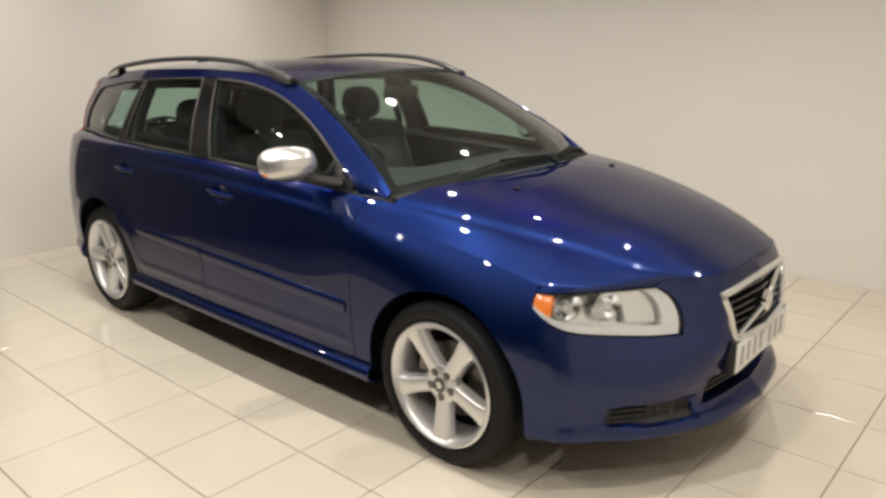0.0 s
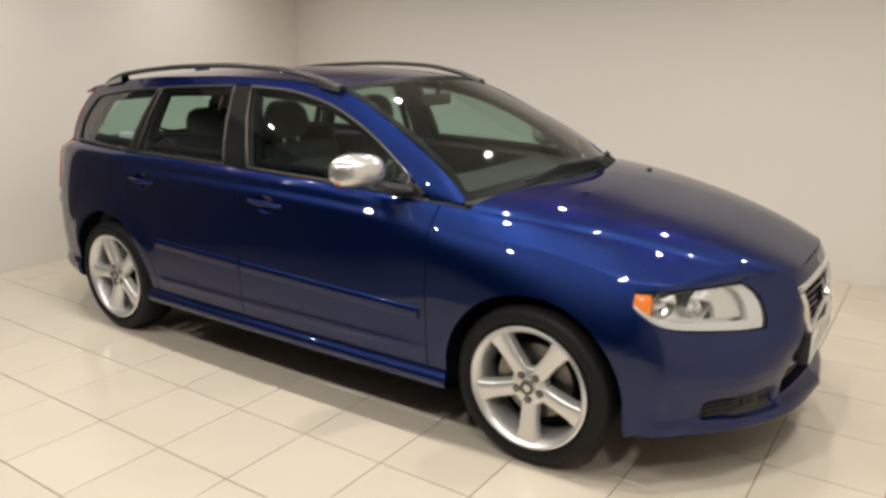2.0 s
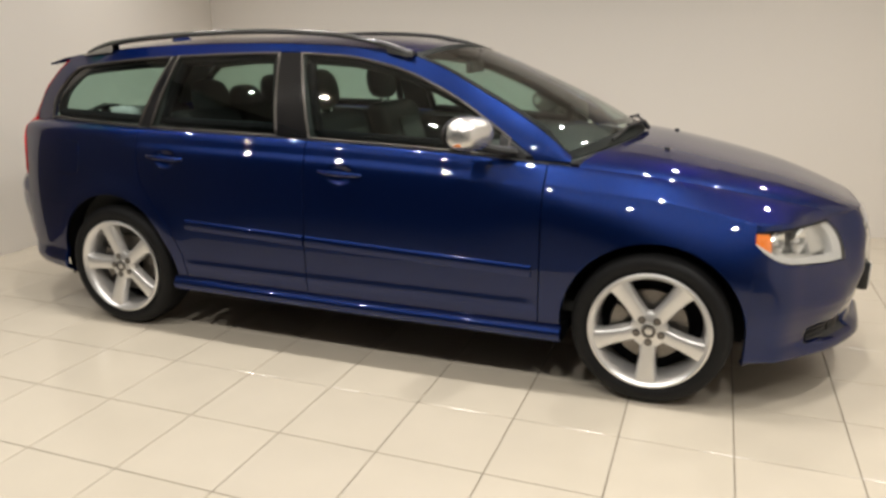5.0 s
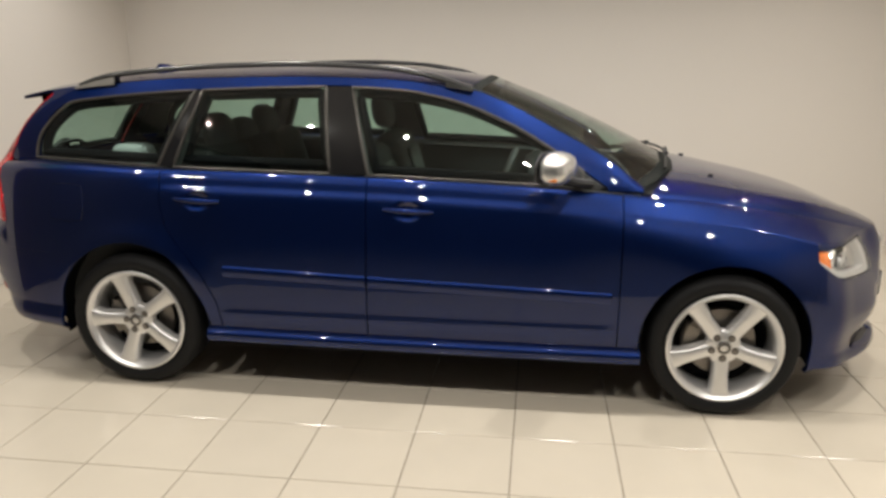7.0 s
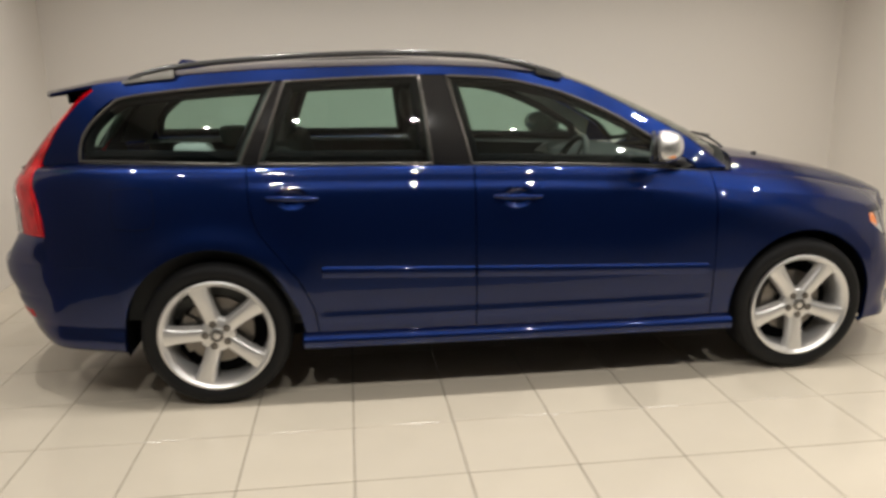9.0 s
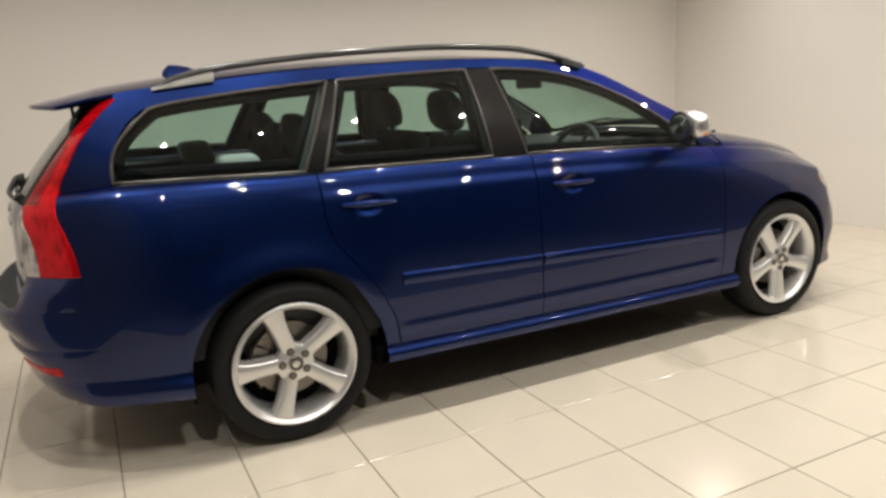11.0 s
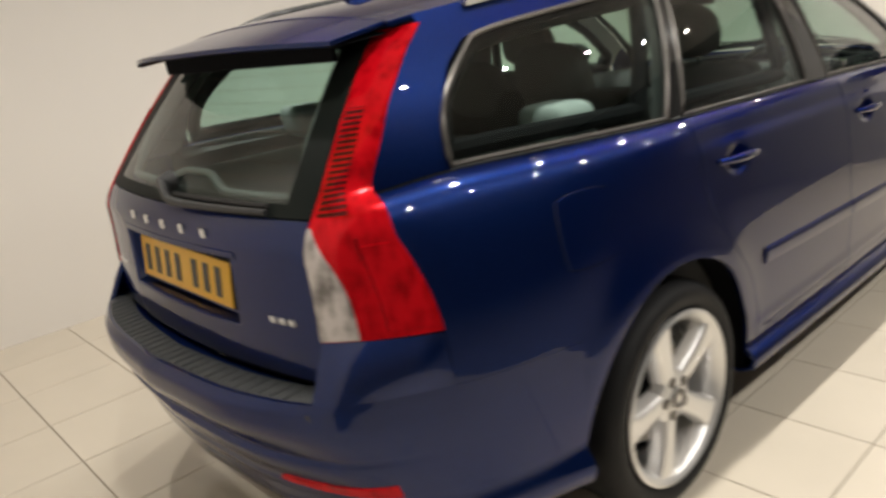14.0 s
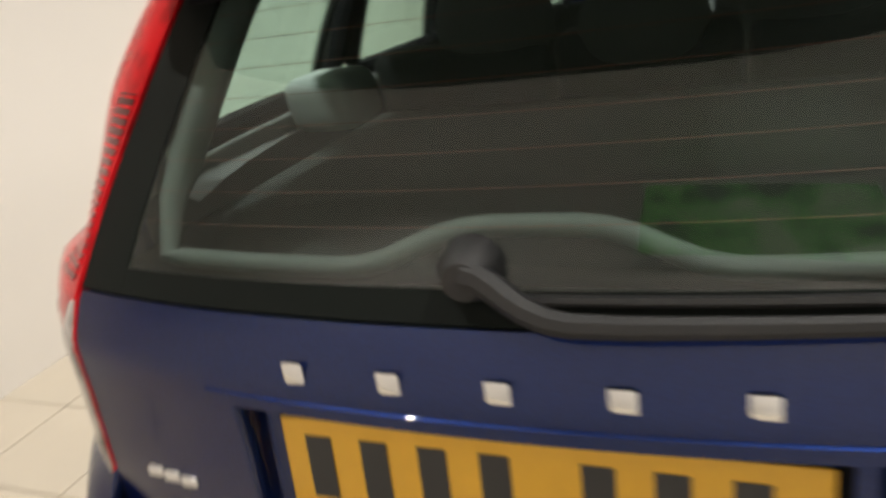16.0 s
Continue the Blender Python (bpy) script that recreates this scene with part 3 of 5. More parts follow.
for s in (-1, 1):
    for name, l, r in (("quarter_window", "q0", "q1"), ("rear_door_window", "r0", "r1"), ("front_door_window", "f0", None)):
        right = EDGE[r] if r else (0.70, 0.70)
        P = pane_grid(EDGE[l], right, 26, 14)
        if name == "quarter_window":
            v = np.linspace(0, 1, 14)[None, :]
            P[..., 0] -= 0.05 * np.sin(np.pi * v) * np.linspace(1, 0, 26)[:, None]
            P[..., 1] = upper_y(P[..., 0], P[..., 2])
            P = smoothed(P)
        pane = panel(name, P, GLASS, s, flange=0.003, lift=-0.004, label="green-tinted window glass")
        pane.visible_shadow = False
        inner = np.array(outline(P))
        mid = inner.mean(0)
        inner = mid + (inner - mid) * (1 - 0.028 / np.abs(inner - mid).max(0)) - (0, 0.045, 0)
        part("inner_trim", tube([tuple(q) for q in mirrored(inner, s)], 0.022, 8, closed=True), DARK, pane, "dark inner window surround")
        part("window_trim", tube([tuple(q) for q in mirrored(outline(P), s)], 0.0065, 8, closed=True), SATIN, pane, "satin grey window trim")
    # black pillars between the panes
    for name, l, r in (("rear_pillar", "q1", "r0"), ("centre_pillar", "r1", "f0")):
        P = pane_grid([EDGE[l][0] + 0.008, EDGE[l][1] + 0.008], [EDGE[r][0] - 0.008, EDGE[r][1] - 0.008], 9, 14)
        panel(name, P, GLOSS_BLACK, s, lift=0.001, label="gloss black pillar cover")
    # mirror base triangle
    P = np.array([[(0.66 + 0.115 * u, 0, belt(0.66 + 0.115 * u) + 0.004 + (win(0.66 + 0.115 * u) - 0.012 - belt(0.66 + 0.115 * u)) * v) for v in np.linspace(0, 1, 5)] for u in np.linspace(0, 1, 8)])
    P[..., 1] = upper_y(P[..., 0], P[..., 2])
    panel("mirror_base", P, BLACK, s, lift=0.003)
    # rear pillar of the body between quarter window and tail lamp
    G = np.zeros((10, 16, 2))
    for j in range(16):
        v = j / 15
        xq = EDGE["q0"][0] + v * (EDGE["q0"][1] - EDGE["q0"][0]) - 0.05 * math.sin(math.pi * v) + 0.003
        for i in range(10):
            x = xq
            for _ in range(4):
                z = belt(x) - 0.004 + v * (float(z_roof(-1.75)) - belt(x) - 0.02)
                x = lamp_x(z) + (xq - lamp_x(z)) * i / 9
            G[i, j] = x, z
    panel("body_pillar", on_side(G, upper_y), BLUE, s)

# ---- roof --------------------------------------------------------------
xs = np.linspace(-1.86, 0.20, 44)
ys = np.linspace(-1, 1, 31)
P = np.array([[(x + (0.0 if x < 0.1 else 0.05 * (1 - v * v) * (x - 0.1) / 0.1), v * float(y_roof(x)), float(z_roof(x)) + 0.038 * (1 - abs(v) ** 2.4)) for v in ys] for x in xs])
part_mesh("roof", skin(P, CX, 0.01), BLUE, car)

# ---- bonnet ------------------------------------------------------------
bonnet_mid = curve([(0.97, 1.004), (1.15, 0.995), (1.3, 0.975), (1.5, 0.934), (1.8, 0.862), (1.985, 0.795), (2.095, 0.746)])


def bonnet_place(u, v):
    """u from the screen to the nose, v from -1 to 1 across."""
    a = abs(v)
    xe = 0.985 + u * (1.978 - 0.985)
    xm = 1.165 + u * (2.092 - 1.165)
    bow = 1 - a ** (2.2 + 2.2 * u)
    x = xe + (xm - xe) * bow
    ye, ze, zm = float(y_top(xe)) - 0.0022, float(z_top(xe)) - 0.002, float(bonnet_mid(xm))
    ridge = 0.005 * math.exp(-(((a - 0.80) / 0.10) ** 2)) * (1 - 0.5 * u) + 0.016 * (1 - a**28) * (1 - u**4)
    z = ze + (zm - 0.016 * (1 - u**4) - ze) * (1 - a**4.2) + ridge
    return x, v * ye, z


P = np.array([[bonnet_place(u, v) for v in np.sin(np.linspace(-1, 1, 65) * math.pi / 2)] for u in np.linspace(0, 1, 40)])
part_mesh("bonnet", skin(P, CX, 0.012), BLUE, car)

# ---- windscreen --------------------------------------------------------
def screen_place(u, v, grow=0.0):
    """u from the base to the header, v from -1 to 1 across."""
    a = abs(v)
    xe = 0.955 + u * (0.205 - 0.955)
    ze = 0.958 + (float(z_roof(xe)) - 0.958) * min(1, u * 6) if u < 0.17 else float(z_roof(xe))
    ye = float(y_roof(xe)) - 0.012
    xm, zm = 1.165 + u * (0.255 - 1.165), 1.008 + u * (1.406 - 1.008) + 0.022 * math.sin(math.pi * u)
    bow = 1 - a**2.3
    return xe + (xm - xe) * bow, v * ye, ze + (zm - ze) * bow


P = np.array([[screen_place(u, v) for v in np.linspace(-1, 1, 33)] for u in np.linspace(0, 1, 24)])
screen = part_mesh("windscreen", skin(P, CX, 0.004), GLASS, car, "green-tinted windscreen glass")
screen.visible_shadow = False
for u0, u1, v0, v1 in ((0, 0.06, -1, 1), (0.955, 1, -1, 1), (0, 1, -1, -0.955), (0, 1, 0.955, 1)):
    P = np.array([[screen_place(u0 + (u1 - u0) * i / 12, v0 + (v1 - v0) * j / 24) for j in range(25)] for i in range(13)])
    part_mesh("screen_border", skin(P, CX, 0.001, lift=0.0015), FRIT, screen)
P = np.array([[(screen_place(0, v)[0] + 0.10 * t, screen_place(0, v)[1], screen_place(0, v)[2] - 0.028 - 0.004 * t) for v in np.linspace(-0.97, 0.97, 25)] for t in (-0.5, 0.0, 0.5, 1)])
part_mesh("scuttle", skin(P, CX, 0.01), BLACK, car)

# ---- rear: tailgate, glass, bumper -------------------------------------
tail_x = curve([(0.55, -2.21), (0.66, -2.230), (0.75, -2.228), (0.86, -2.224), (0.91, -2.224), (0.955, -2.208), (1.0, -2.175), (1.093, -2.102), (1.234, -1.978), (1.336, -1.880)])
tail_w = curve([(0.55, 0.55), (0.66, 0.555), (0.75, 0.552), (0.96, 0.540), (1.0, 0.536), (1.187, 0.495), (1.336, 0.46)])


def tail_place(v, z, lift=0.0):
    y = v * float(tail_w(z))
    return float(tail_x(z)) + 0.17 * y * y + 0.10 * y**4 - lift, y, z


def tail_panel(name, z0, z1, mat, v0=-1.0, v1=1.0, nz=16, lift=0.0, flange=0.012, label="", parent=None):
    P = np.array([[tail_place(v0 + (v1 - v0) * j / 30, z0 + (z1 - z0) * i / (nz - 1), lift) for j in range(31)] for i in range(nz)])
    return part_mesh(name, skin(P, CX, flange), mat, parent or car, label)


def pocket(y, z):
    """1 inside the number plate's recess, 0 on the panel round it."""
    def edge(v, a, b, e):
        t = np.clip(np.minimum(v - a, b - v) / e + 1, 0, 1)
        return t * t * (3 - 2 * t)
    return float(edge(y, -0.288, 0.278, 0.018) * edge(z, 0.744, 0.878, 0.014))


middle = np.unique(np.concatenate([np.linspace(-0.40, 0.40, 41), np.linspace(0.276, 0.298, 8), -np.linspace(0.286, 0.308, 8)]))
P = []
for z in np.unique(np.concatenate([np.linspace(0.640, 0.978, 34), np.linspace(0.727, 0.745, 7), np.linspace(0.877, 0.896, 7)])):
    w = float(tail_w(z))
    row = []
    for y in np.concatenate([np.linspace(-w, -0.41, 9), middle, np.linspace(0.41, w, 9)]):
        x = tail_place(y / w, z)[0]
        k = pocket(y, z)
        row.append((x + k * max(0.0, -2.182 + 0.10 * (z - 0.81) - x), y, z))
    P.append(row)
tailgate = part_mesh("tailgate", skin(P, CX, 0.012), BLUE, car)
rear_glass = tail_panel("rear_window", 0.982, 1.332, REAR_GLASS, flange=0.004, label="green-tinted heated rear window")
rear_glass.visible_shadow = False
for z0, z1, v0, v1 in ((0.982, 1.006, -1, 1), (1.295, 1.332, -1, 1), (0.982, 1.332, -1, -0.86), (0.982, 1.332, 0.86, 1)):
    tail_panel("glass_border", z0, z1, FRIT, v0, v1, lift=0.0015, flange=0.001, parent=rear_glass)

# tail lamps between the tailgate and the sides
def lamp_inner(t):
    z = 0.735 + (1.320 - 0.735) * t
    return np.array(tail_place(1.012, z))


def lamp_outer(t):
    z = 0.742 + (1.326 - 0.742) * t
    x = lamp_x(z)
    fn = side_y if z < float(z_top(x)) else upper_y
    return np.array((x, float(fn(x, z)), z))


outer = np.array([lamp_outer(i / 40) for i in range(41)])
soft = np.pad(outer, ((1, 1), (0, 0)), mode="reflect", reflect_type="odd")
outer = sum(soft[k:k + 41] * w for k, w in enumerate((1, 2, 1))) / 4
for s in (-1, 1):
    P = []
    for i in range(41):
        t = i / 40
        a, b = lamp_inner(t), outer[i]
        row = []
        for j in range(13):
            k = j / 12
            q = a + (b - a) * k
            n = np.array([-(b - a)[1], (b - a)[0], 0.0])
            n /= np.linalg.norm(n) + 1e-9
            n *= -1 if n[0] > 0 else 1
            row.append(q + n * 0.20 * k * (1 - k) * np.linalg.norm(b - a))
        P.append(row)
    P = np.array(P)
    lamp = part_mesh("tail_lamp", skin(mirrored(P, s), (-1.6, 0, 1.0), 0.012, lift=0.004), RED_LENS, car, "tall glossy red tail lamp")
    part_mesh("lamp_back", skin(mirrored(P, s), (-1.6, 0, 1.0), 0.0, lift=-0.014), DARK, lamp)
    F = []
    for i in range(17):
        t = i / 16
        wide = 0.30 * (1 - t**3.0) + 0.03
        row = []
        for j in range(7):
            col = wide * j / 6 * 12
            k = min(int(col), 11)
            r = 0.15 + 15.6 * t
            m = int(r)
            q0 = P[m, k] * (1 - col + k) + P[m, k + 1] * (col - k)
            q1 = P[m + 1, k] * (1 - col + k) + P[m + 1, k + 1] * (col - k)
            row.append(q0 * (1 - r + m) + q1 * (r - m))
        F.append(row)
    part_mesh("reversing_lens", skin(mirrored(F, s), (-1.6, 0, 1.0), 0.003, lift=0.0065), CLEAR_RED, lamp, "clear lower reversing lens")
    strip = part_mesh("light_strip", skin(mirrored(P[17:31, 1:7], s), (-1.6, 0, 1.0), 0.003, lift=0.0055), DARK_RED, lamp, "darker red ribbed light strip")
    part_mesh("corner_lens", skin(mirrored(P[1:14, 7:12], s), (-1.6, 0, 1.0), 0.003, lift=0.0058), RED_LENS, lamp)
    part_mesh("lens_seam", skin(mirrored([[P[i, 6] * 0.12 + P[i, 7] * 0.88, P[i, 7] * 1.0] for i in range(1, 15)], s), (-1.6, 0, 1.0), 0.001, lift=0.0052), DARK_RED, lamp)
    for m in range(18):
        r = 17.4 + 0.72 * m
        band = [[P[int(q), c] * (1 - q % 1) + P[int(q) + 1, c] * (q % 1) for c in range(1, 7)] for q in (r, r + 0.11, r + 0.22)]
        part_mesh("lens_rib", skin(mirrored(band, s), (-1.6, 0, 1.0), 0.001, lift=0.0065), RED_LENS, lamp)


# bumpers: outlines at several heights, from the middle to the wheel arch
def bumper(levels, n=30):
    rows = []
    for z, pts in levels:
        pts = np.array(pts, float)
        d = np.r_[0, np.cumsum(np.hypot(*np.diff(pts, axis=0).T))]
        d /= d[-1]
        fx, fy = curve(list(zip(d, pts[:, 0]))), curve(list(zip(d, pts[:, 1])))
        t = np.linspace(0, 1, n)
        rows.append([(float(fx(k)), float(fy(k)), z) for k in t])
    rows = np.array(rows)
    # smooth between the levels
    zs = rows[:, 0, 2]
    fine = np.unique(np.concatenate([np.linspace(a, b, 5) for a, b in zip(zs[:-1], zs[1:])]))
    out = np.zeros((len(fine), n, 3))
    for k in range(n):
        fx, fy = curve(list(zip(zs, rows[:, k, 0]))), curve(list(zip(zs, rows[:, k, 1])))
        out[:, k, 0], out[:, k, 1], out[:, k, 2] = fx(fine), fy(fine), fine
    return out


def both(P):
    """The grid and its mirror image as one, right to left."""
    return np.concatenate([(np.array(P) * (1, -1, 1))[:, ::-1], np.array(P)[:, 1:]], 1)


def rear_level(z, mid, inner, corner):
    return (z, [(mid, 0), inner, corner] + [(x, float(side_y(x, z))) for x in (-1.992, -1.93, -1.85, -1.77, -1.6902)])


REAR = [
    (0.235, [(-2.15, 0), (-2.13, 0.3), (-2.05, 0.52), (-1.96, 0.68), (-1.6902, 0.80)]),
    (0.265, [(-2.215, 0), (-2.195, 0.3), (-2.115, 0.56), (-1.985, 0.748), (-1.6902, 0.852)]),
    (0.305, [(-2.245, 0), (-2.225, 0.3), (-2.14, 0.575), (-1.985, 0.763), (-1.6902, 0.864)]),
    rear_level(0.360, -2.262, (-2.242, 0.3), (-2.150, 0.595)),
    rear_level(0.378, -2.268, (-2.248, 0.3), (-2.158, 0.598)),
    rear_level(0.388, -2.268, (-2.248, 0.3), (-2.160, 0.599)),
    rear_level(0.460, -2.304, (-2.283, 0.3), (-2.186, 0.600)),
    rear_level(0.474, -2.294, (-2.273, 0.3), (-2.184, 0.600)),
    rear_level(0.488, -2.302, (-2.281, 0.3), (-2.190, 0.600)),
    rear_level(0.560, -2.346, (-2.322, 0.3), (-2.212, 0.600)),
    rear_level(0.598, -2.348, (-2.323, 0.3), (-2.212, 0.600)),
    rear_level(0.621, -2.328, (-2.303, 0.3), (-2.208, 0.600)),
]
REARG = bumper(REAR)
rear_bumper = part_mesh("rear_bumper", skin(both(REARG), CX, 0.02, flush="u1"), BLUE, car)



# ---- wheels ------------------------------------------------------------
def wheel(turn):
    """A wheel at the origin, its outer face towards -y."""
    top = new("wheel")
    T = 0.314
    tyre = [(0.236, -0.020), (0.243, -0.006), (0.262, 0.006), (0.285, 0.006), (0.301, -0.004), (0.309, -0.018), (T, -0.04), (T, -0.16), (0.305, -0.19), (0.27, -0.205), (0.236, -0.19)]
    part("tyre", revolve([(r, -h) for r, h in tyre], 72), RUBBER, top, "black low-profile tyre")
    rim = [(0.239, 0.004), (0.240, -0.004), (0.232, -0.008), (0.222, 0.0), (0.212, 0.012), (0.206, 0.05), (0.2, 0.15), (0.215, 0.185), (0.235, 0.19)]
    part("rim", revolve(rim, 72), SILVER, top, "silver five-spoke alloy wheel")
    for k in range(5):
        a = radians(turn + 72 * k)
        # a broad flat spoke: half widths and depths along it
        sec = [(0.030, 0.033, 0.016, 0.05), (0.075, 0.029, 0.012, 0.055), (0.13, 0.0295, 0.006, 0.05), (0.18, 0.034, 0.003, 0.045), (0.205, 0.040, 0.003, 0.05), (0.2235, 0.050, 0.004, 0.05)]
        bm = bmesh.new()
        rings = []
        for r, w, y0, y1 in sec:
            ring = []
            for q, y in ((-w - 0.006, y1), (-w - 0.002, y0 + 0.014), (-w + 0.004, y0 + 0.004), (-w + 0.012, y0), (w - 0.012, y0), (w - 0.004, y0 + 0.004), (w + 0.002, y0 + 0.014), (w + 0.006, y1)):
                ring.append(bm.verts.new((r * math.cos(a) - q * math.sin(a), y, r * math.sin(a) + q * math.cos(a))))
            rings.append(ring)
        for p, q in zip(rings[:-1], rings[1:]):
            for i in range(8):
                bm.faces.new((p[i], p[(i + 1) % 8], q[(i + 1) % 8], q[i]))
        bm.faces.new(rings[0])
        bm.faces.new(rings[-1][::-1])
        bmesh.ops.recalc_face_normals(bm, faces=bm.faces)
        part("spoke", bm, SILVER, top)
        b = radians(turn + 72 * k)
        bolt = revolve([(0, 0.008), (0.008, 0.008), (0.0095, 0.010), (0.0095, 0.03)], 6, "y", (0.050 * math.cos(b), 0, 0.050 * math.sin(b)))
        # no real hole: a dark disc on the hub draws the recess's shade
        part("bolt_shade_disc", revolve([(0.0, 0.0105), (0.0150, 0.0105), (0.0165, 0.02)], 20, "y", (0.050 * math.cos(b), 0, 0.050 * math.sin(b))), SATIN, top, "dark disc drawn as the shade of a bolt recess")
        part("wheel_bolt", bolt, DISC, top, "dark steel wheel bolt")
    part("hub_face", revolve([(0.0, 0.012), (0.03, 0.012), (0.066, 0.016), (0.074, 0.022), (0.076, 0.05)], 40), SILVER, top)
    part("centre_cap", revolve([(0, 0.001), (0.022, 0.002), (0.030, 0.005), (0.033, 0.014)], 32), BRIGHT, top, "silver centre cap")
    part("cap_ring", revolve([(0.0165, 0.0015), (0.0165, -0.001), (0.0265, -0.0005), (0.0265, 0.004)], 32), SATIN, top)
    part("brake_disc", revolve([(0.07, 0.085), (0.145, 0.085), (0.148, 0.09), (0.148, 0.11), (0.07, 0.11)], 48), DISC, top, "worn steel brake disc")
    cal = revolve([(0.10, 0.065), (0.155, 0.065), (0.162, 0.075), (0.162, 0.12), (0.10, 0.12)], 12, "y", (0, 0, 0), radians(150), radians(215))
    part("brake_caliper", cal, DISC, top)
    # near-black disc in place of the shade behind the spokes
    part("wheel_shade_disc", revolve([(0.0, 0.125), (0.205, 0.125)], 40), DARK, top)
    return top


WY = -0.862
for wx, turn in ((FX, -90), (RX, 180)):
    w = wheel(turn)
    w.parent = car
    w.matrix_basis = pose(wx, WY, 0.314)
    w2 = wheel(-turn)
    w2.parent = car
    w2.matrix_basis = pose(wx, -WY, 0.314, 0, 0, 180)

# wheel housings and underbody
for cx, r in ((FX, AF), (RX, AR)):
    for s in (-1, 1):
        lip = [(r + 0.004, 0.0), (r + 0.012, 0.012), (r + 0.012, 0.03), (r + 0.02, 0.30)]
        y0 = float(side_y(cx, 0.6)) - 0.012
        bm = bmesh.new()
        rows = []
        for k in range(41):
            a = radians(-14 + 208 * k / 40)
            row = []
            for rr, dy in lip:
                x, z = cx + rr * math.cos(a), AXLE + rr * math.sin(a)
                yy = min(y0, float(side_y(x, max(z, 0.3))) - 0.010) if dy < 0.05 else y0
                row.append(bm.verts.new((x, s * (yy - dy), z)))
            rows.append(row)
        for p, q in zip(rows[:-1], rows[1:]):
            for i in range(3):
                bm.faces.new((p[i], p[i + 1], q[i + 1], q[i]))
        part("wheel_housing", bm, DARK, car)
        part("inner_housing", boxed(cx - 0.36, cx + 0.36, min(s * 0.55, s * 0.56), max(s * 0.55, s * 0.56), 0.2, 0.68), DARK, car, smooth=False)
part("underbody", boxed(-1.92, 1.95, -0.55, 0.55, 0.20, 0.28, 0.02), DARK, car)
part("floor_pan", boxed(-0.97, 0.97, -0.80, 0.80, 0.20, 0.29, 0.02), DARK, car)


# ---- front end ---------------------------------------------------------
def nose_level(z, mid, inner, corner, y_side):
    """One outline of the front end; it leaves the wheel arch in line with the wing."""
    return (z, [(mid, 0), inner, corner, (1.87, y_side), (1.775, y_side + 0.025 + 0.57 * (float(side_y(XB + 0.035, z)) - y_side)), (XB + 0.035, float(side_y(XB + 0.035, z))), (XB, float(side_y(XB, z)))])


XB = FX + AF + 0.0004
FRONT = [
    (0.195, [(2.075, 0), (2.045, 0.26), (1.95, 0.49), (1.82, 0.66), (XB, 0.80)]),
    nose_level(0.222, 2.178, (2.142, 0.28), (2.046, 0.50), 0.704),
    nose_level(0.250, 2.169, (2.133, 0.28), (2.038, 0.50), 0.700),
    nose_level(0.285, 2.130, (2.095, 0.28), (2.000, 0.50), 0.683),
    nose_level(0.42, 2.150, (2.118, 0.28), (2.048, 0.490), 0.712),
    nose_level(0.50, 2.164, (2.132, 0.290), (2.047, 0.462), 0.695),
    nose_level(0.565, 2.158, (2.123, 0.290), (2.031, 0.428), 0.660),
    nose_level(0.60, 2.156, (2.121, 0.292), (2.030, 0.41), 0.64),
    nose_level(0.70, 2.132, (2.098, 0.296), (1.993, 0.40), 0.58),
    nose_level(0.758, 2.102, (2.070, 0.292), (1.982, 0.388), 0.545),
]
_G = bumper(FRONT, 61)
_Z = _G[:, 0, 2]


def nose(s, z):
    """A place on the front end: s from 0 in the middle to 1 at the wheel arch."""
    col = s * 60
    i = min(int(col), 59)
    f = col - i
    x = np.interp(z, _Z, _G[:, i, 0] * (1 - f) + _G[:, i + 1, 0] * f)
    y = np.interp(z, _Z, _G[:, i, 1] * (1 - f) + _G[:, i + 1, 1] * f)
    return np.array((float(x), float(y), z))


def nose_at_y(y, z):
    row = np.array([nose(k / 60, z)[1] for k in range(61)])
    return nose(float(np.interp(y, row, np.linspace(0, 1, 61))), z)


def nose_at_x(x, z):
    row = np.array([nose(k / 60, z)[0] for k in range(61)])
    return nose(float(np.interp(-x, -row, np.linspace(0, 1, 61))), z)


def sunk(p, depth):
    """p moved towards the car's middle."""
    q = np.array(p, float)
    d = np.array([1.0, 0.55 * q[1] / 0.7, 0.0])
    return q - depth * d / np.linalg.norm(d)


def smooth_in(v, a, b, e):
    """1 between a and b, falling to 0 over e outside."""
    t = np.clip(np.minimum(v - a, b - v) / e + 1, 0, 1)
    return t * t * (3 - 2 * t)


def bump_depth(y, z):
    """Recesses: lower air intake, fog lamps, radiator grille."""
    air = 0.05 * smooth_in(y, -1, 0.325, 0.012) * smooth_in(z, 0.295, 0.385, 0.006)
    fog = 0.022 * smooth_in(y, 0.385, 0.655, 0.01) * smooth_in(z, 0.262 + 0.08 * max(y - 0.52, 0), 0.330, 0.006)
    gw = 0.225 + 0.065 * np.clip((z - 0.51) / 0.15, 0, 1)
    gri = 0.05 * smooth_in(y, -1, gw, 0.006) * smooth_in(z, 0.515, 0.682, 0.006)
    return max(air, fog, gri)


LAMP_IN = lambda z: float(np.interp(z, [0.56, 0.60, 0.64, 0.68, 0.711, 0.728, 0.749], [2.028, 2.023, 2.010, 1.986, 1.955, 1.932, 1.972]))
lamp_low = curve([(1.655, 0.700), (1.685, 0.672), (1.715, 0.650), (1.76, 0.620), (1.82, 0.598), (1.90, 0.581), (1.99, 0.568), (2.05, 0.566)])
LAMP_TOP = 0.724

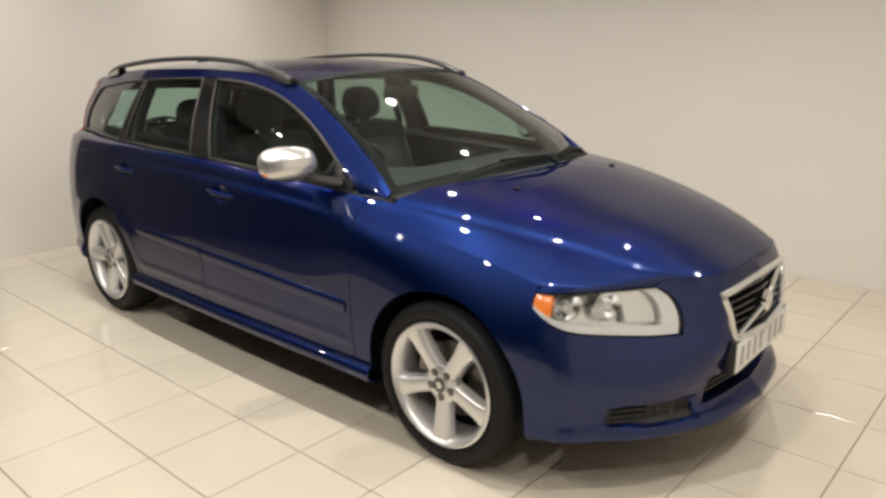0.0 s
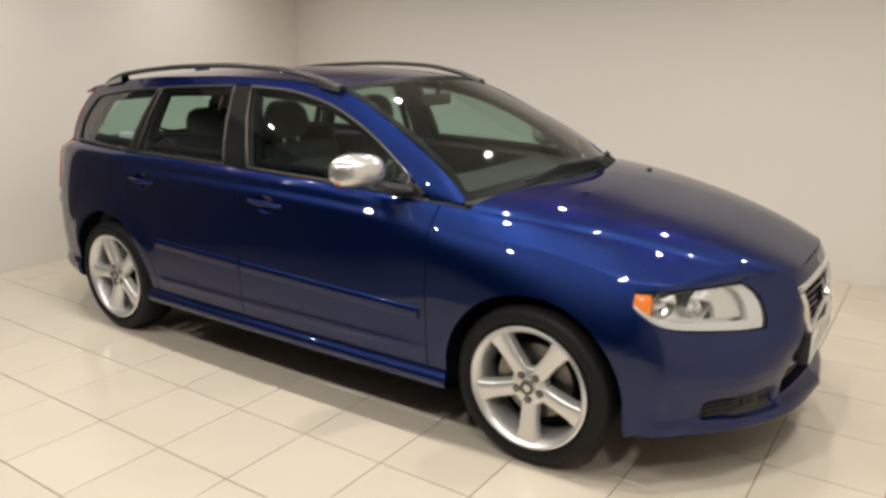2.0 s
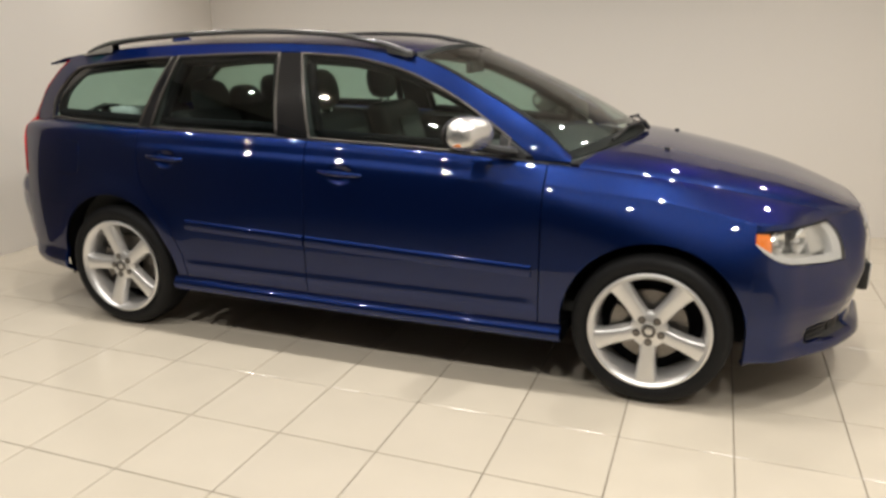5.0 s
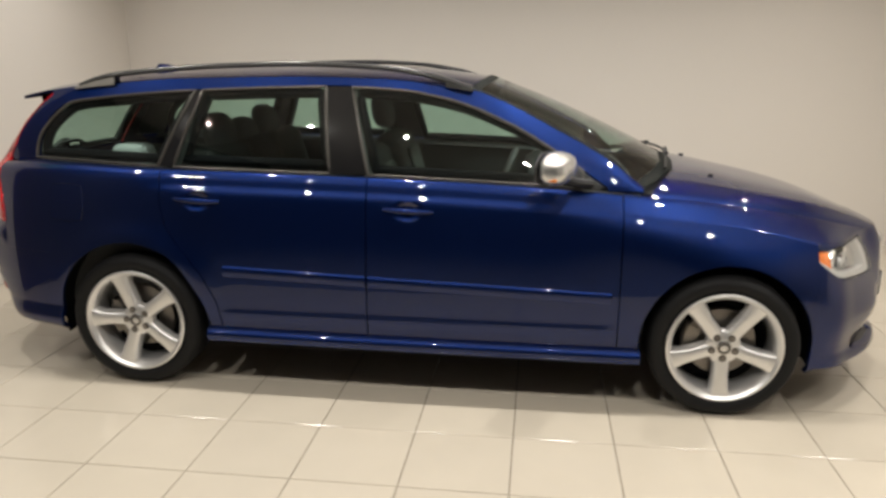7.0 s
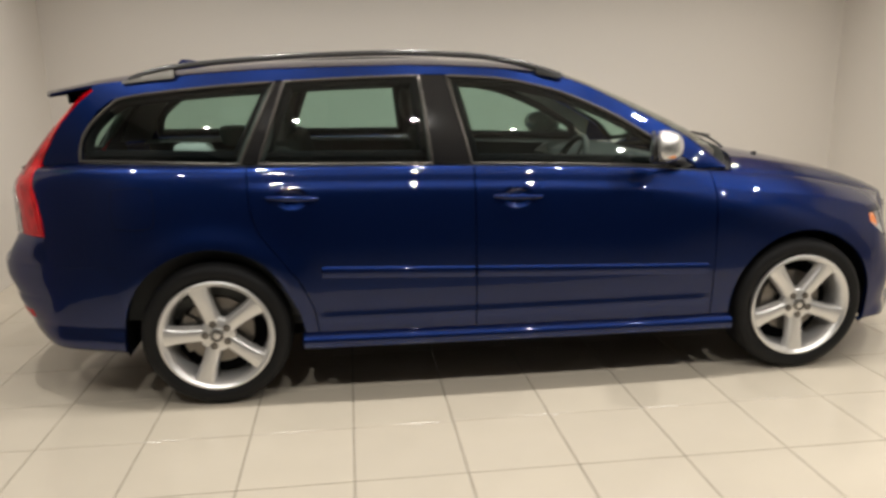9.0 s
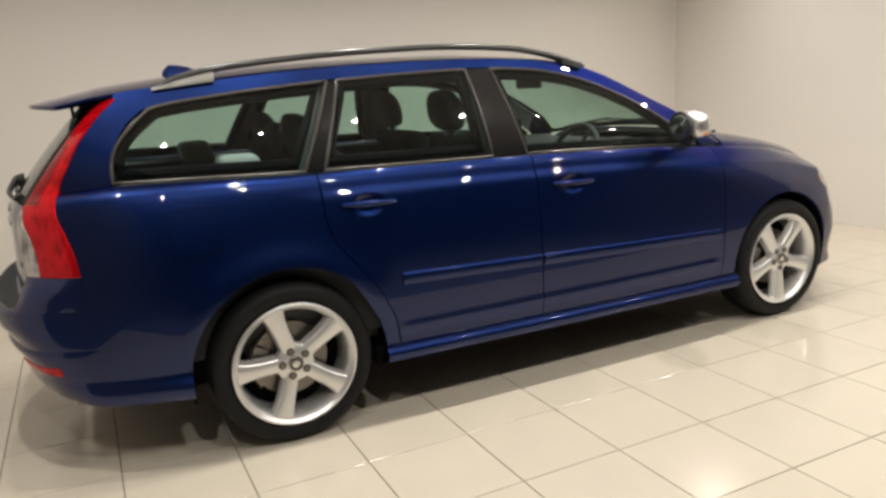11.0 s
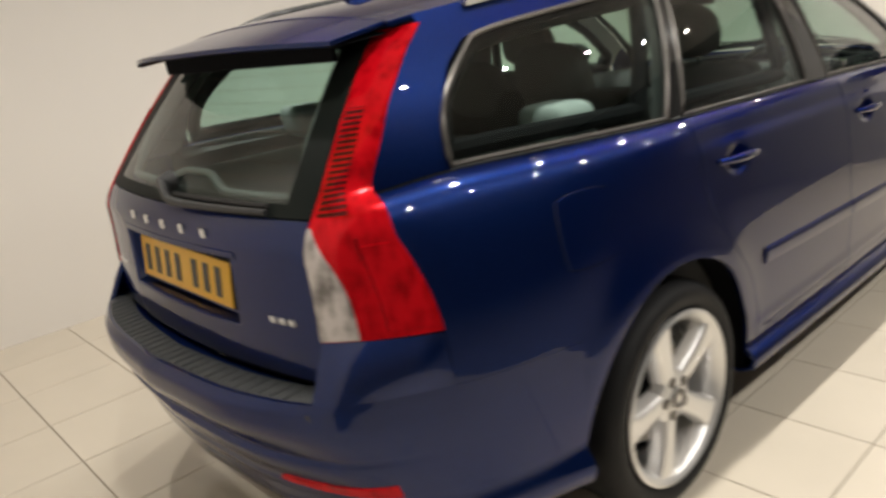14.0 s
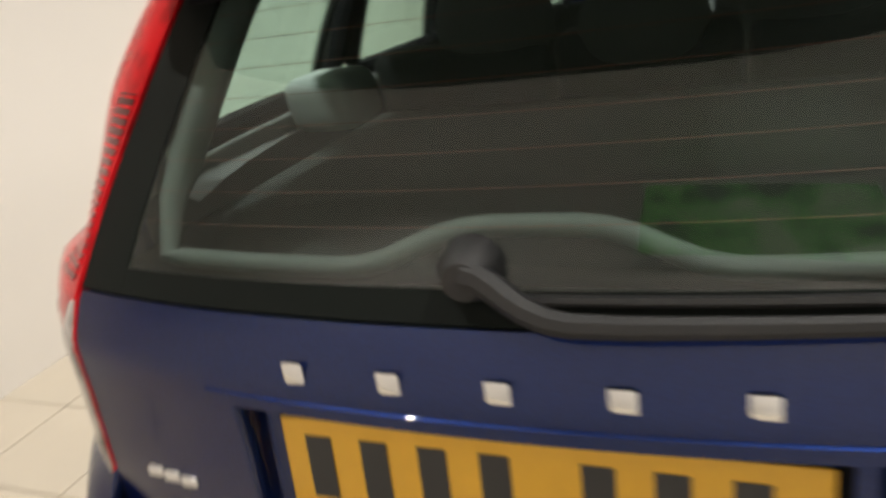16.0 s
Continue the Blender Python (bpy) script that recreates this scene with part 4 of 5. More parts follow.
# lower bumper: its upper edge runs under the lamps
ss = np.unique(np.concatenate([np.linspace(0, 1, 121), [0.0]]))
SIN = float(np.interp(-2.028, -np.array([nose(k / 60, 0.566)[0] for k in range(61)]), np.linspace(0, 1, 61)))
rows = []
for k in ss:
    x = nose(k, 0.6)[0]
    top = 0.555 if k < SIN else float(lamp_low(nose(k, 0.58)[0])) - 0.004
    top = 0.560 if k < SIN else top
    rows.append([(k, 0.195 + (top - 0.195) * j / 60) for j in range(61)])
P = np.array([[sunk(nose(k, z), bump_depth(nose(k, z)[1], z)) for k, z in row] for row in rows])
P = np.concatenate([P[::-1] * (1, -1, 1), P[1:]], 0)
front_bumper = part_mesh("front_bumper", skin(P, CX, 0.02, flush="v1"), BLUE, car, "blue front bumper with a lower lip")
BONNET_Y = float(y_top(1.978)) - 0.0022
# nose panel round the grille, between the lamps
rows = []
for j in range(41):
    z = 0.560 + (0.749 - 0.560) * j / 40
    xin = LAMP_IN(z) + 0.004 if z < LAMP_TOP + 0.004 else LAMP_IN(z)
    se = float(np.interp(-xin, -np.array([nose(k / 60, z)[0] for k in range(61)]), np.linspace(0, 1, 61)))
    row = [sunk(nose(se * i / 50, z), bump_depth(nose(se * i / 50, z)[1], z)) for i in range(51)]
    w = min(max((z - 0.695) / 0.054, 0.0), 1.0) ** 2
    lip = [np.array(bonnet_place(1.0, min(p[1] / BONNET_Y, 1.0))) + (0.0045, max(0.0, p[1] - BONNET_Y), -0.001) for p in row]
    near = [w * min(max((BONNET_Y + 0.04 - p[1]) / 0.17, 0.0), 1.0) for p in row]
    rows.append([p * (1 - k) + q * k for p, q, k in zip(row, lip, near)])
P = np.array(rows)
P = np.concatenate([P[:, ::-1] * (1, -1, 1), P[:, 1:]], 1)
part_mesh("nose_panel", skin(P, CX, 0.008, flush="u0 v0 v1"), BLUE, front_bumper)
# strips of wing above the lamps, with the fender's section drawn out to the nose
ZA, ZB = LAMP_TOP + 0.004, float(z_top(XB)) - 0.0004
YA, YB = float(side_y(XB, ZA)), float(side_y(XB, ZB))
for s in (-1, 1):
    P = []
    for i in range(33):
        u = i / 32
        a = nose_at_x(XB + u * (1.932 - XB), ZA)
        xt = XB + u * (1.974 - XB)
        b = np.array((xt, float(y_top(xt)), float(z_top(xt)) - 0.0004))
        row = []
        for j in range(33):
            v = 1 - (1 - j / 32) ** 2.2
            f = (float(side_y(XB, ZA + (ZB - ZA) * v)) - YA) / (YB - YA)
            q = a + (b - a) * f
            row.append((q[0], q[1], a[2] + (b[2] - a[2]) * v))
        P.append(row)
    panel("wing_tip", P, BLUE, s, flush="u0 u1")

# headlamps
for s in (-1, 1):
    def lamp_grid(n, m, sink, a=0.0, b=1.0, c=0.0, d=1.0, lens=False):
        P = []
        for i in range(n):
            row = []
            for j in range(m):
                u, v = a + (b - a) * i / (n - 1), c + (d - c) * j / (m - 1)
                x = XB + 0.002 + u * (2.023 - XB)
                for _ in range(4):
                    z = float(lamp_low(x)) + (LAMP_TOP - float(lamp_low(x))) * v
                    x = XB + 0.002 + u * (LAMP_IN(z) - 0.004 - XB)
                row.append(sunk(nose_at_x(x, z), sink))
            P.append(row)
        return np.array(P)

    lens = part_mesh("headlamp", skin(mirrored(lamp_grid(28, 12, -0.003), s), CX, 0.006), CLEAR, car, "clear headlamp with silver trim and amber corner")
    lens.visible_shadow = False
    part_mesh("lamp_housing", skin(mirrored(lamp_grid(20, 8, 0.075, 0.0, 1.0), s), CX, 0.0), FACET, lens, "silver reflector housing")
    for nm, aa, bb, cc, dd in (("lamp_trim", 0.03, 1.0, 0.0, 0.17), ("lamp_trim", 0.90, 1.0, 0.18, 0.96)):
        P = lamp_grid(28, 5, 0.010, aa, bb, cc, dd)
        part_mesh(nm, skin(mirrored(P, s), CX, 0.05), TRIM_SILVER, lens, "silver painted trim band")
    part_mesh("inner_reflector", skin(mirrored(lamp_grid(10, 6, 0.035, 0.70, 0.885, 0.22, 0.92), s), CX, 0.02), FACET, lens, "bright faceted inner reflector")
    P = lamp_grid(28, 3, 0.006, 0.0, 1.0, 0.95, 1.0)
    part_mesh("lamp_shadow_edge", skin(mirrored(P, s), CX, 0.05), FRIT, lens)
    part_mesh("indicator", skin(mirrored(lamp_grid(8, 8, 0.012, 0.02, 0.20, 0.18, 0.93), s), CX, 0.04), AMBER, lens, "amber indicator")
    for u, r in ((0.34, 0.048), (0.60, 0.050)):
        c = lamp_grid(3, 3, 0.045, u - 0.001, u + 0.001, 0.55, 0.58)[1, 1]
        bowl = revolve([(0.0, 0.03), (0.018, 0.028), (r * 0.7, 0.012), (r, -0.012), (r + 0.004, -0.014), (r + 0.005, 0.0)], 32)
        ob = part("reflector_bowl", bowl, CHROME, lens, "round chrome reflector")
        ob.matrix_basis = pose(c[0], s * c[1], c[2], 0, 0, 90 - 28) if s < 0 else pose(c[0], c[1], c[2], 0, 0, 90 + 28)
        bulb = part("bulb_cover", revolve([(0, -0.012), (0.009, -0.010), (0.012, 0.0), (0.012, 0.028)], 20), SILVER, lens)
        bulb.matrix_basis = ob.matrix_basis.copy()

# radiator grille
grille = part_mesh("grille_back", skin(both(np.array([[sunk(nose_at_y(k / 14 * 0.295, z), 0.045) for k in range(15)] for z in np.linspace(0.505, 0.68, 8)])), CX, 0), DARK, front_bumper)


def grille_edge(t):
    """The frame's line, round once."""
    corners = [(-0.298, 0.684), (0.0, 0.702), (0.298, 0.684), (0.238, 0.512), (0.0, 0.503), (-0.238, 0.512)]
    k = t * 6
    i = int(k) % 6
    (y0, z0), (y1, z1) = corners[i], corners[(i + 1) % 6]
    y, z = y0 + (y1 - y0) * (k - int(k)), z0 + (z1 - z0) * (k - int(k))
    p = nose_at_y(abs(y), z) + np.array((0.001, 0, 0))
    return (p[0], math.copysign(p[1], y), p[2])


part("grille_frame", tube([grille_edge(k / 72) for k in range(72)], 0.013, 8, closed=True), BRIGHT, front_bumper, "satin silver grille frame")
for k in range(6):
    z = 0.535 + 0.0265 * k
    w = 0.225 + 0.065 * (z - 0.51) / 0.15
    pts = [sunk(nose_at_y(abs(y), z), 0.016) * (1, 1, 1) for y in np.linspace(-w, w, 21)]
    pts = [(p[0], math.copysign(p[1], y), p[2]) for p, y in zip(pts, np.linspace(-w, w, 21))]
    part("grille_slat", tube(pts, 0.0075, 6, flat=0.8), GLOSS_BLACK, front_bumper)
a, b = nose_at_y(0.225, 0.525), nose_at_y(0.265, 0.678)
part("grille_bar", tube([(a[0] + 0.004, -a[1], a[2]), (2.158, -0.03, 0.585), (2.155, 0.03, 0.615), (b[0] + 0.004, b[1], b[2])], 0.009, 6), BRIGHT, front_bumper, "diagonal silver bar")
badge = part("grille_badge", revolve([(0.0, -0.006), (0.026, -0.005), (0.030, -0.008), (0.040, -0.006), (0.042, 0.008)], 28), CHROME, front_bumper, "round chrome emblem")
badge.matrix_basis = pose(2.161, 0, 0.600, 0, 0, 90)

# lower air intake with slats, fog lamps, number plate
part_mesh("intake_back", skin(both(np.array([[sunk(nose_at_y(k / 14 * 0.335, z), 0.042) for k in range(15)] for z in np.linspace(0.29, 0.39, 5)])), CX, 0), DARK, front_bumper)
for z in (0.318, 0.342, 0.366):
    pts = [nose_at_y(abs(y), z) for y in np.linspace(-0.325, 0.325, 17)]
    part("intake_slat", tube([(p[0] - 0.03, math.copysign(p[1], y), p[2]) for p, y in zip(pts, np.linspace(-0.325, 0.325, 17))], 0.006, 6), BLACK, front_bumper)
for s in (-1, 1):
    P = np.array([[sunk(nose_at_y(0.378 + 0.285 * i / 16, z), 0.016) for i in range(17)] for z in np.linspace(0.256, 0.334, 7)])
    ins = part_mesh("fog_insert", skin(mirrored(P, s), CX, 0.0), BLACK, front_bumper, "black plastic fog lamp insert")
    for z in (0.276, 0.296, 0.316):
        pts = [sunk(nose_at_y(y, z), 0.010) for y in np.linspace(0.54, 0.645, 7)]
        part("insert_rib", tube([tuple(p * (1, s, 1)) for p in pts], 0.005, 6), BLACK, front_bumper)
    c = sunk(nose_at_y(0.475, 0.297), 0.012)
    fl = part("fog_lamp", revolve([(0.0, 0.012), (0.018, 0.010), (0.030, 0.002), (0.033, -0.003), (0.036, -0.003), (0.038, 0.012)], 28), SATIN, front_bumper, "round fog lamp")
    fl.matrix_basis = pose(c[0], s * c[1], c[2], 0, 0, 90 + s * 30)
plate_back = part("plate_holder", boxed(2.117, 2.156, -0.268, 0.268, 0.390, 0.514, 0.008), BLACK, front_bumper)
front_plate = part("number_plate", boxed(2.156, 2.161, -0.26, 0.26, 0.396, 0.508, 0.003), PLATE_W, car, "white number plate with dark bars")


def plate_bars(parent, x, zc, dirn, ink=INK):
    """Plain dark bars where the plate's characters stand."""
    for i, y in enumerate((-0.213, -0.150, -0.087, -0.024, 0.072, 0.135, 0.198)):
        bm = boxed(x - 0.0008, x + 0.0008, dirn * y - 0.015, dirn * y + 0.015, zc - 0.036, zc + 0.036)
        part("plate_bar", bm, ink, parent, smooth=False)


plate_bars(front_plate, 2.1612, 0.452, 1, FAINT)


# ---- rear end details --------------------------------------------------
# bumper wings under the lamps
def wing_low(k):
    n = REARG.shape[1] - 1
    i0, i1 = WING
    c = i0 + (i1 - i0) * k
    i = min(int(c), n - 1)
    return REARG[-1, i] * (1 - (c - i)) + REARG[-1, i + 1] * (c - i)


def near_index(x):
    return float(np.interp(x, REARG[-1, :, 0], np.arange(REARG.shape[1])))


WING = (float(np.interp(0.575, REARG[-1, :, 1], np.arange(REARG.shape[1]))), near_index(-1.992))
for s in (-1, 1):
    P = []
    for i in range(17):
        k = i / 16
        a = wing_low(k)
        b = lamp_inner(0) * (1 - k) + lamp_outer(0) * k + np.array((-0.042, 0.042, 0)) * (k * (1 - k))
        b[2] = 0.7365
        P.append([a + (b - a) * v + np.array((-0.010, 0.010, 0)) * math.sin(math.pi * v) * min(1, 6 * k * (1 - k)) for v in np.linspace(0, 1, 10)])
    part_mesh("bumper_wing", skin(mirrored(P, s), CX, 0.012, flush="v0 u1"), BLUE, rear_bumper)
# top of the bumper with its ribbed tread pad
inner = np.array([[REARG[-1, i] * (1 - t) + (REARG[-1, i] * (0, 1, 0) + np.array((-2.215 + 0.16 * REARG[-1, i, 1] ** 2, 0, 0.622))) * t for t in (0, 0.5, 1)] for i in range(int(near_index(-2.205)) + 1)])
P = np.concatenate([inner[::-1] * (1, -1, 1), inner[1:]], 0)
part_mesh("bumper_top", skin(P, (0, 0, 0.2), 0.0), BLUE, rear_bumper)
P = []
for y in np.linspace(-0.57, 0.57, 61):
    i = float(np.interp(abs(y), REARG[-1, :, 1], np.arange(REARG.shape[1])))
    e = REARG[-1, int(i)] * (1 - i % 1) + REARG[-1, min(int(i) + 1, REARG.shape[1] - 1)] * (i % 1)
    x = e[0]
    P.append([(x - 0.006, y, 0.578), (x - 0.007, y, 0.598), (x - 0.002, y, 0.614), (x + 0.012, y, 0.6225), (x + 0.075, y, 0.624), (x + 0.09, y, 0.618)])
pad = part_mesh("tread_pad", skin(P, (-1.9, 0, 0.3), 0.004), PAD, rear_bumper, "ribbed black plastic tread pad")
for y in np.linspace(-0.50, 0.50, 29):
    i = float(np.interp(abs(y), REARG[-1, :, 1], np.arange(REARG.shape[1])))
    e = REARG[-1, int(i)] * (1 - i % 1) + REARG[-1, min(int(i) + 1, REARG.shape[1] - 1)] * (i % 1)
    part("pad_rib", tube([(e[0] + 0.010, y, 0.6235), (e[0] + 0.074, y, 0.6245)], 0.0028, 6), PAD, rear_bumper)
# gap under the tailgate, its shadow painted as a near-black band
tail_panel("tail_recess_shade", 0.600, 0.646, DARK, lift=-0.03, flange=0, parent=rear_bumper)


def rear_at(y, z, lift=0.0):
    zs = REARG[:, 0, 2]
    r = int(np.argmin(abs(zs - z)))
    x = float(np.interp(abs(y), REARG[r, :, 1], REARG[r, :, 0]))
    return np.array((x - lift, y, z))


# red reflectors
for s in (-1, 1):
    P = np.array([[rear_at(s * (0.40 + 0.27 * i / 12), 0.385 + 0.032 * v * (0.35 + 0.65 * i / 12) - 0.006 * i / 12, 0.004) for v in np.linspace(0, 1, 4)] for i in range(13)])
    part_mesh("reflector", skin(P, CX, 0.006), RED_LENS, rear_bumper, "red strip reflector")

# plate, its recess, badges
# its near-black margin on the right stands in for the plate's shadow
holder = part("plate_holder", boxed(-2.190, -2.164, -0.272, 0.262, 0.752, 0.868, 0.004), DARK, tailgate, "black plate holder, widened to draw the shadow beside the plate")
rear_plate = part("number_plate", boxed(-2.196, -2.190, -0.258, 0.256, 0.755, 0.865, 0.003), PLATE_Y, car, "yellow number plate with dark bars")
tip = Matrix.Translation((-2.19, 0, 0.81)) @ Matrix.Rotation(radians(6), 4, "Y") @ Matrix.Translation((2.19, 0, -0.81))
holder.matrix_basis = tip
rear_plate.matrix_basis = tip
plate_bars(rear_plate, -2.1962, 0.810, -1)
tail_panel("handle_lip", 0.890, 0.904, BLUE, -0.60, 0.60, lift=0.003, flange=0.008, parent=tailgate)
for i, y in enumerate((0.206, 0.103, 0.0, -0.103, -0.206)):
    p = tail_place(y / float(tail_w(0.934)), 0.934, 0.002)
    w = 0.0120
    bm = boxed(p[0] - 0.002, p[0] + 0.004, y - w, y + w, 0.922, 0.946, 0.003)
    part("badge_block", bm, CHROME, tailgate, "small plain chrome badge block")
for y0, n in ((-0.425, 3), (0.40, 3)):
    for k in range(n):
        y = y0 - 0.029 * k * (1 if y0 < 0 else -1)
        p = tail_place(y / float(tail_w(0.765)), 0.765, 0.002)
        part("badge_block", boxed(p[0] - 0.002, p[0] + 0.004, y - 0.012, y + 0.012, 0.759, 0.773, 0.003), SILVER, tailgate, "small plain chrome badge block")

# roof spoiler with high brake light
P = []
for i in range(13):
    t = i / 12
    row = []
    for v in np.linspace(-1, 1, 33):
        a = abs(v)
        x = -1.855 - t * (0.235 - 0.10 * a**3)
        y = v * (0.515 - 0.02 * t)
        z = float(z_roof(-1.855)) + 0.034 * (1 - a**2.4) + 0.006 - t * (0.028 + 0.022 * (1 - a**2)) - 0.004
        row.append((x, y, z))
    P.append(row)
P = np.array(P)
low = P.copy()
low[..., 2] -= np.linspace(0.026, 0.014, 13)[:, None]
spoiler = part_mesh("roof_spoiler", skin(P, (-1.9, 0, 1.0), 0.008), BLUE, car, "blue roof spoiler over the rear window")
# underside coloured near-black: the deep shadow below the spoiler is painted in
part_mesh("spoiler_under_shade", skin(low, (-1.9, 0, 1.8), 0.0), DARK, spoiler)
P = np.array([[(-1.945 + 0.004 * t, v * 0.43, 1.322 - 0.052 * t) for v in np.linspace(-1, 1, 21)] for t in np.linspace(0, 1, 4)])
part_mesh("hinge_cover", skin(P, CX, 0.01), DARK, spoiler)

# rear wiper
hub = part("wiper_hub", revolve([(0, -0.03), (0.018, -0.028), (0.026, -0.012), (0.03, 0.01)], 20), BLACK, rear_glass)
p = tail_place(0.02, 1.004)
hub.matrix_basis = pose(p[0] + 0.006, p[1] + 0.018, p[2] + 0.020, 0, 0, -90)
arm = [tail_place((0.028 - 0.46 * k) / 0.54, 0.994 + 0.034 * math.exp(-((k / 0.11) ** 2)), 0.034 - 0.014 * k) for k in (0, 0.03, 0.06, 0.09, 0.12, 0.16, 0.2, 0.3, 0.4, 0.5, 0.6, 0.75, 0.9, 1.0)]
part("wiper_arm", tube(arm, [0.014 - 0.007 * k / 13 for k in range(14)], 8), BLACK, rear_glass)
blade = [tail_place((-0.02 - 0.40 * k) / 0.54, 1.004, 0.012) for k in np.linspace(0, 1, 10)]
part("wiper_blade", tube(blade, 0.005, 6), BLACK, rear_glass)
# heating wires
for z in np.linspace(1.05, 1.28, 9):
    part("heating_wire", tube([tail_place(v, z, -0.003) for v in np.linspace(-0.84, 0.84, 15)], 0.00032, 4), WIRE, rear_glass)

# fuel flap
for s in (-1,):
    G = np.array([[(-1.70 + 0.17 * i / 10, 0.775 + 0.165 * j / 10) for j in range(11)] for i in range(11)])
    mid = G.mean((0, 1))
    D = (G - mid) / (0.085, 0.0825)
    G = mid + (G - mid) * np.sqrt(1 - 0.20 * (D[..., ::-1] * np.abs(D)) ** 2)
    # dark sheet just wider than the flap paints the shade of its gap
    part_mesh("flap_gap_shade", skin(mirrored(on_side(mid + (G - mid) * 1.025, side_y), s), CX, 0.004, lift=0.0006), DARK, car)
    part_mesh("fuel_flap", skin(mirrored(on_side(G, side_y), s), CX, 0.004, lift=0.0022), BLUE, car)

# ---- roof rails, aerial, handles, mirrors, wipers -----------------------
rail_z = curve([(-1.66, 1.3596), (-1.57, 1.3904), (-1.45, 1.4166), (-1.12, 1.4465), (-0.86, 1.4605), (-0.54, 1.467), (-0.19, 1.453), (0.02, 1.4203), (0.12, 1.3941), (0.20, 1.3661)])
for s in (-1, 1):
    rail = tagged(new("roof_rail"), "dark satin roof rail")
    rail.parent = car
    xs = np.concatenate([np.linspace(-1.64, -1.42, 8), np.linspace(-1.4, 0.0, 22), np.linspace(0.03, 0.215, 9)])
    pts = [(x, s * (float(y_roof(min(x, 0.1))) - 0.008), float(rail_z(x))) for x in xs]
    wid = [0.021 if -1.45 < x < 0.02 else 0.024 for x in xs]
    part("rail_bar", tube(pts, wid, 10, flat=0.62), RAIL, rail)
    for x0, x1 in ((-1.67, -1.45), (0.10, 0.225)):
        xm = np.linspace(x0, x1, 10)
        P = np.array([[(x, float(y_roof(min(x, 0.1))) - 0.008 + o, float(z_roof(min(x, 0.19))) * (1 - v) + v * float(rail_z(x)) + (0.0 if v else -0.012)) for o, v in ((0.027, 0), (0.024, 0.5), (0.015, 1.0), (-0.015, 1.0), (-0.024, 0.5), (-0.027, 0))] for x in xm])
        part_mesh("rail_foot", skin(mirrored(P, s), (0, s * 0.58, 1.3), 0.0), FOOT if x0 < 0 else RAIL, rail, "light satin grey rail foot" if x0 < 0 else "")

# shark-fin aerial
P = []
for i in range(13):
    t = i / 12
    w = 0.036 * math.sin(math.pi * min(1, 0.12 + 0.88 * (1 - t) ** 0.8)) + 0.002
    h = 0.052 * (1 - (1 - t) ** 2.2) ** 0.9 * (1 if t < 0.86 else (1 - t) / 0.14 * 0.5 + 0.5)
    x = -1.40 - 0.165 * t
    z = float(z_roof(x)) + 0.034
    P.append([(x, y, z + k) for y, k in ((-w - 0.006, 0), (-w * 0.8, h * 0.35), (-w * 0.35, h * 0.85), (0, h), (w * 0.35, h * 0.85), (w * 0.8, h * 0.35), (w + 0.006, 0))])
part_mesh("aerial_fin", skin(np.array(P), (-1.48, 0, 1.4), 0.006), BLUE, car, "small blue shark-fin aerial")

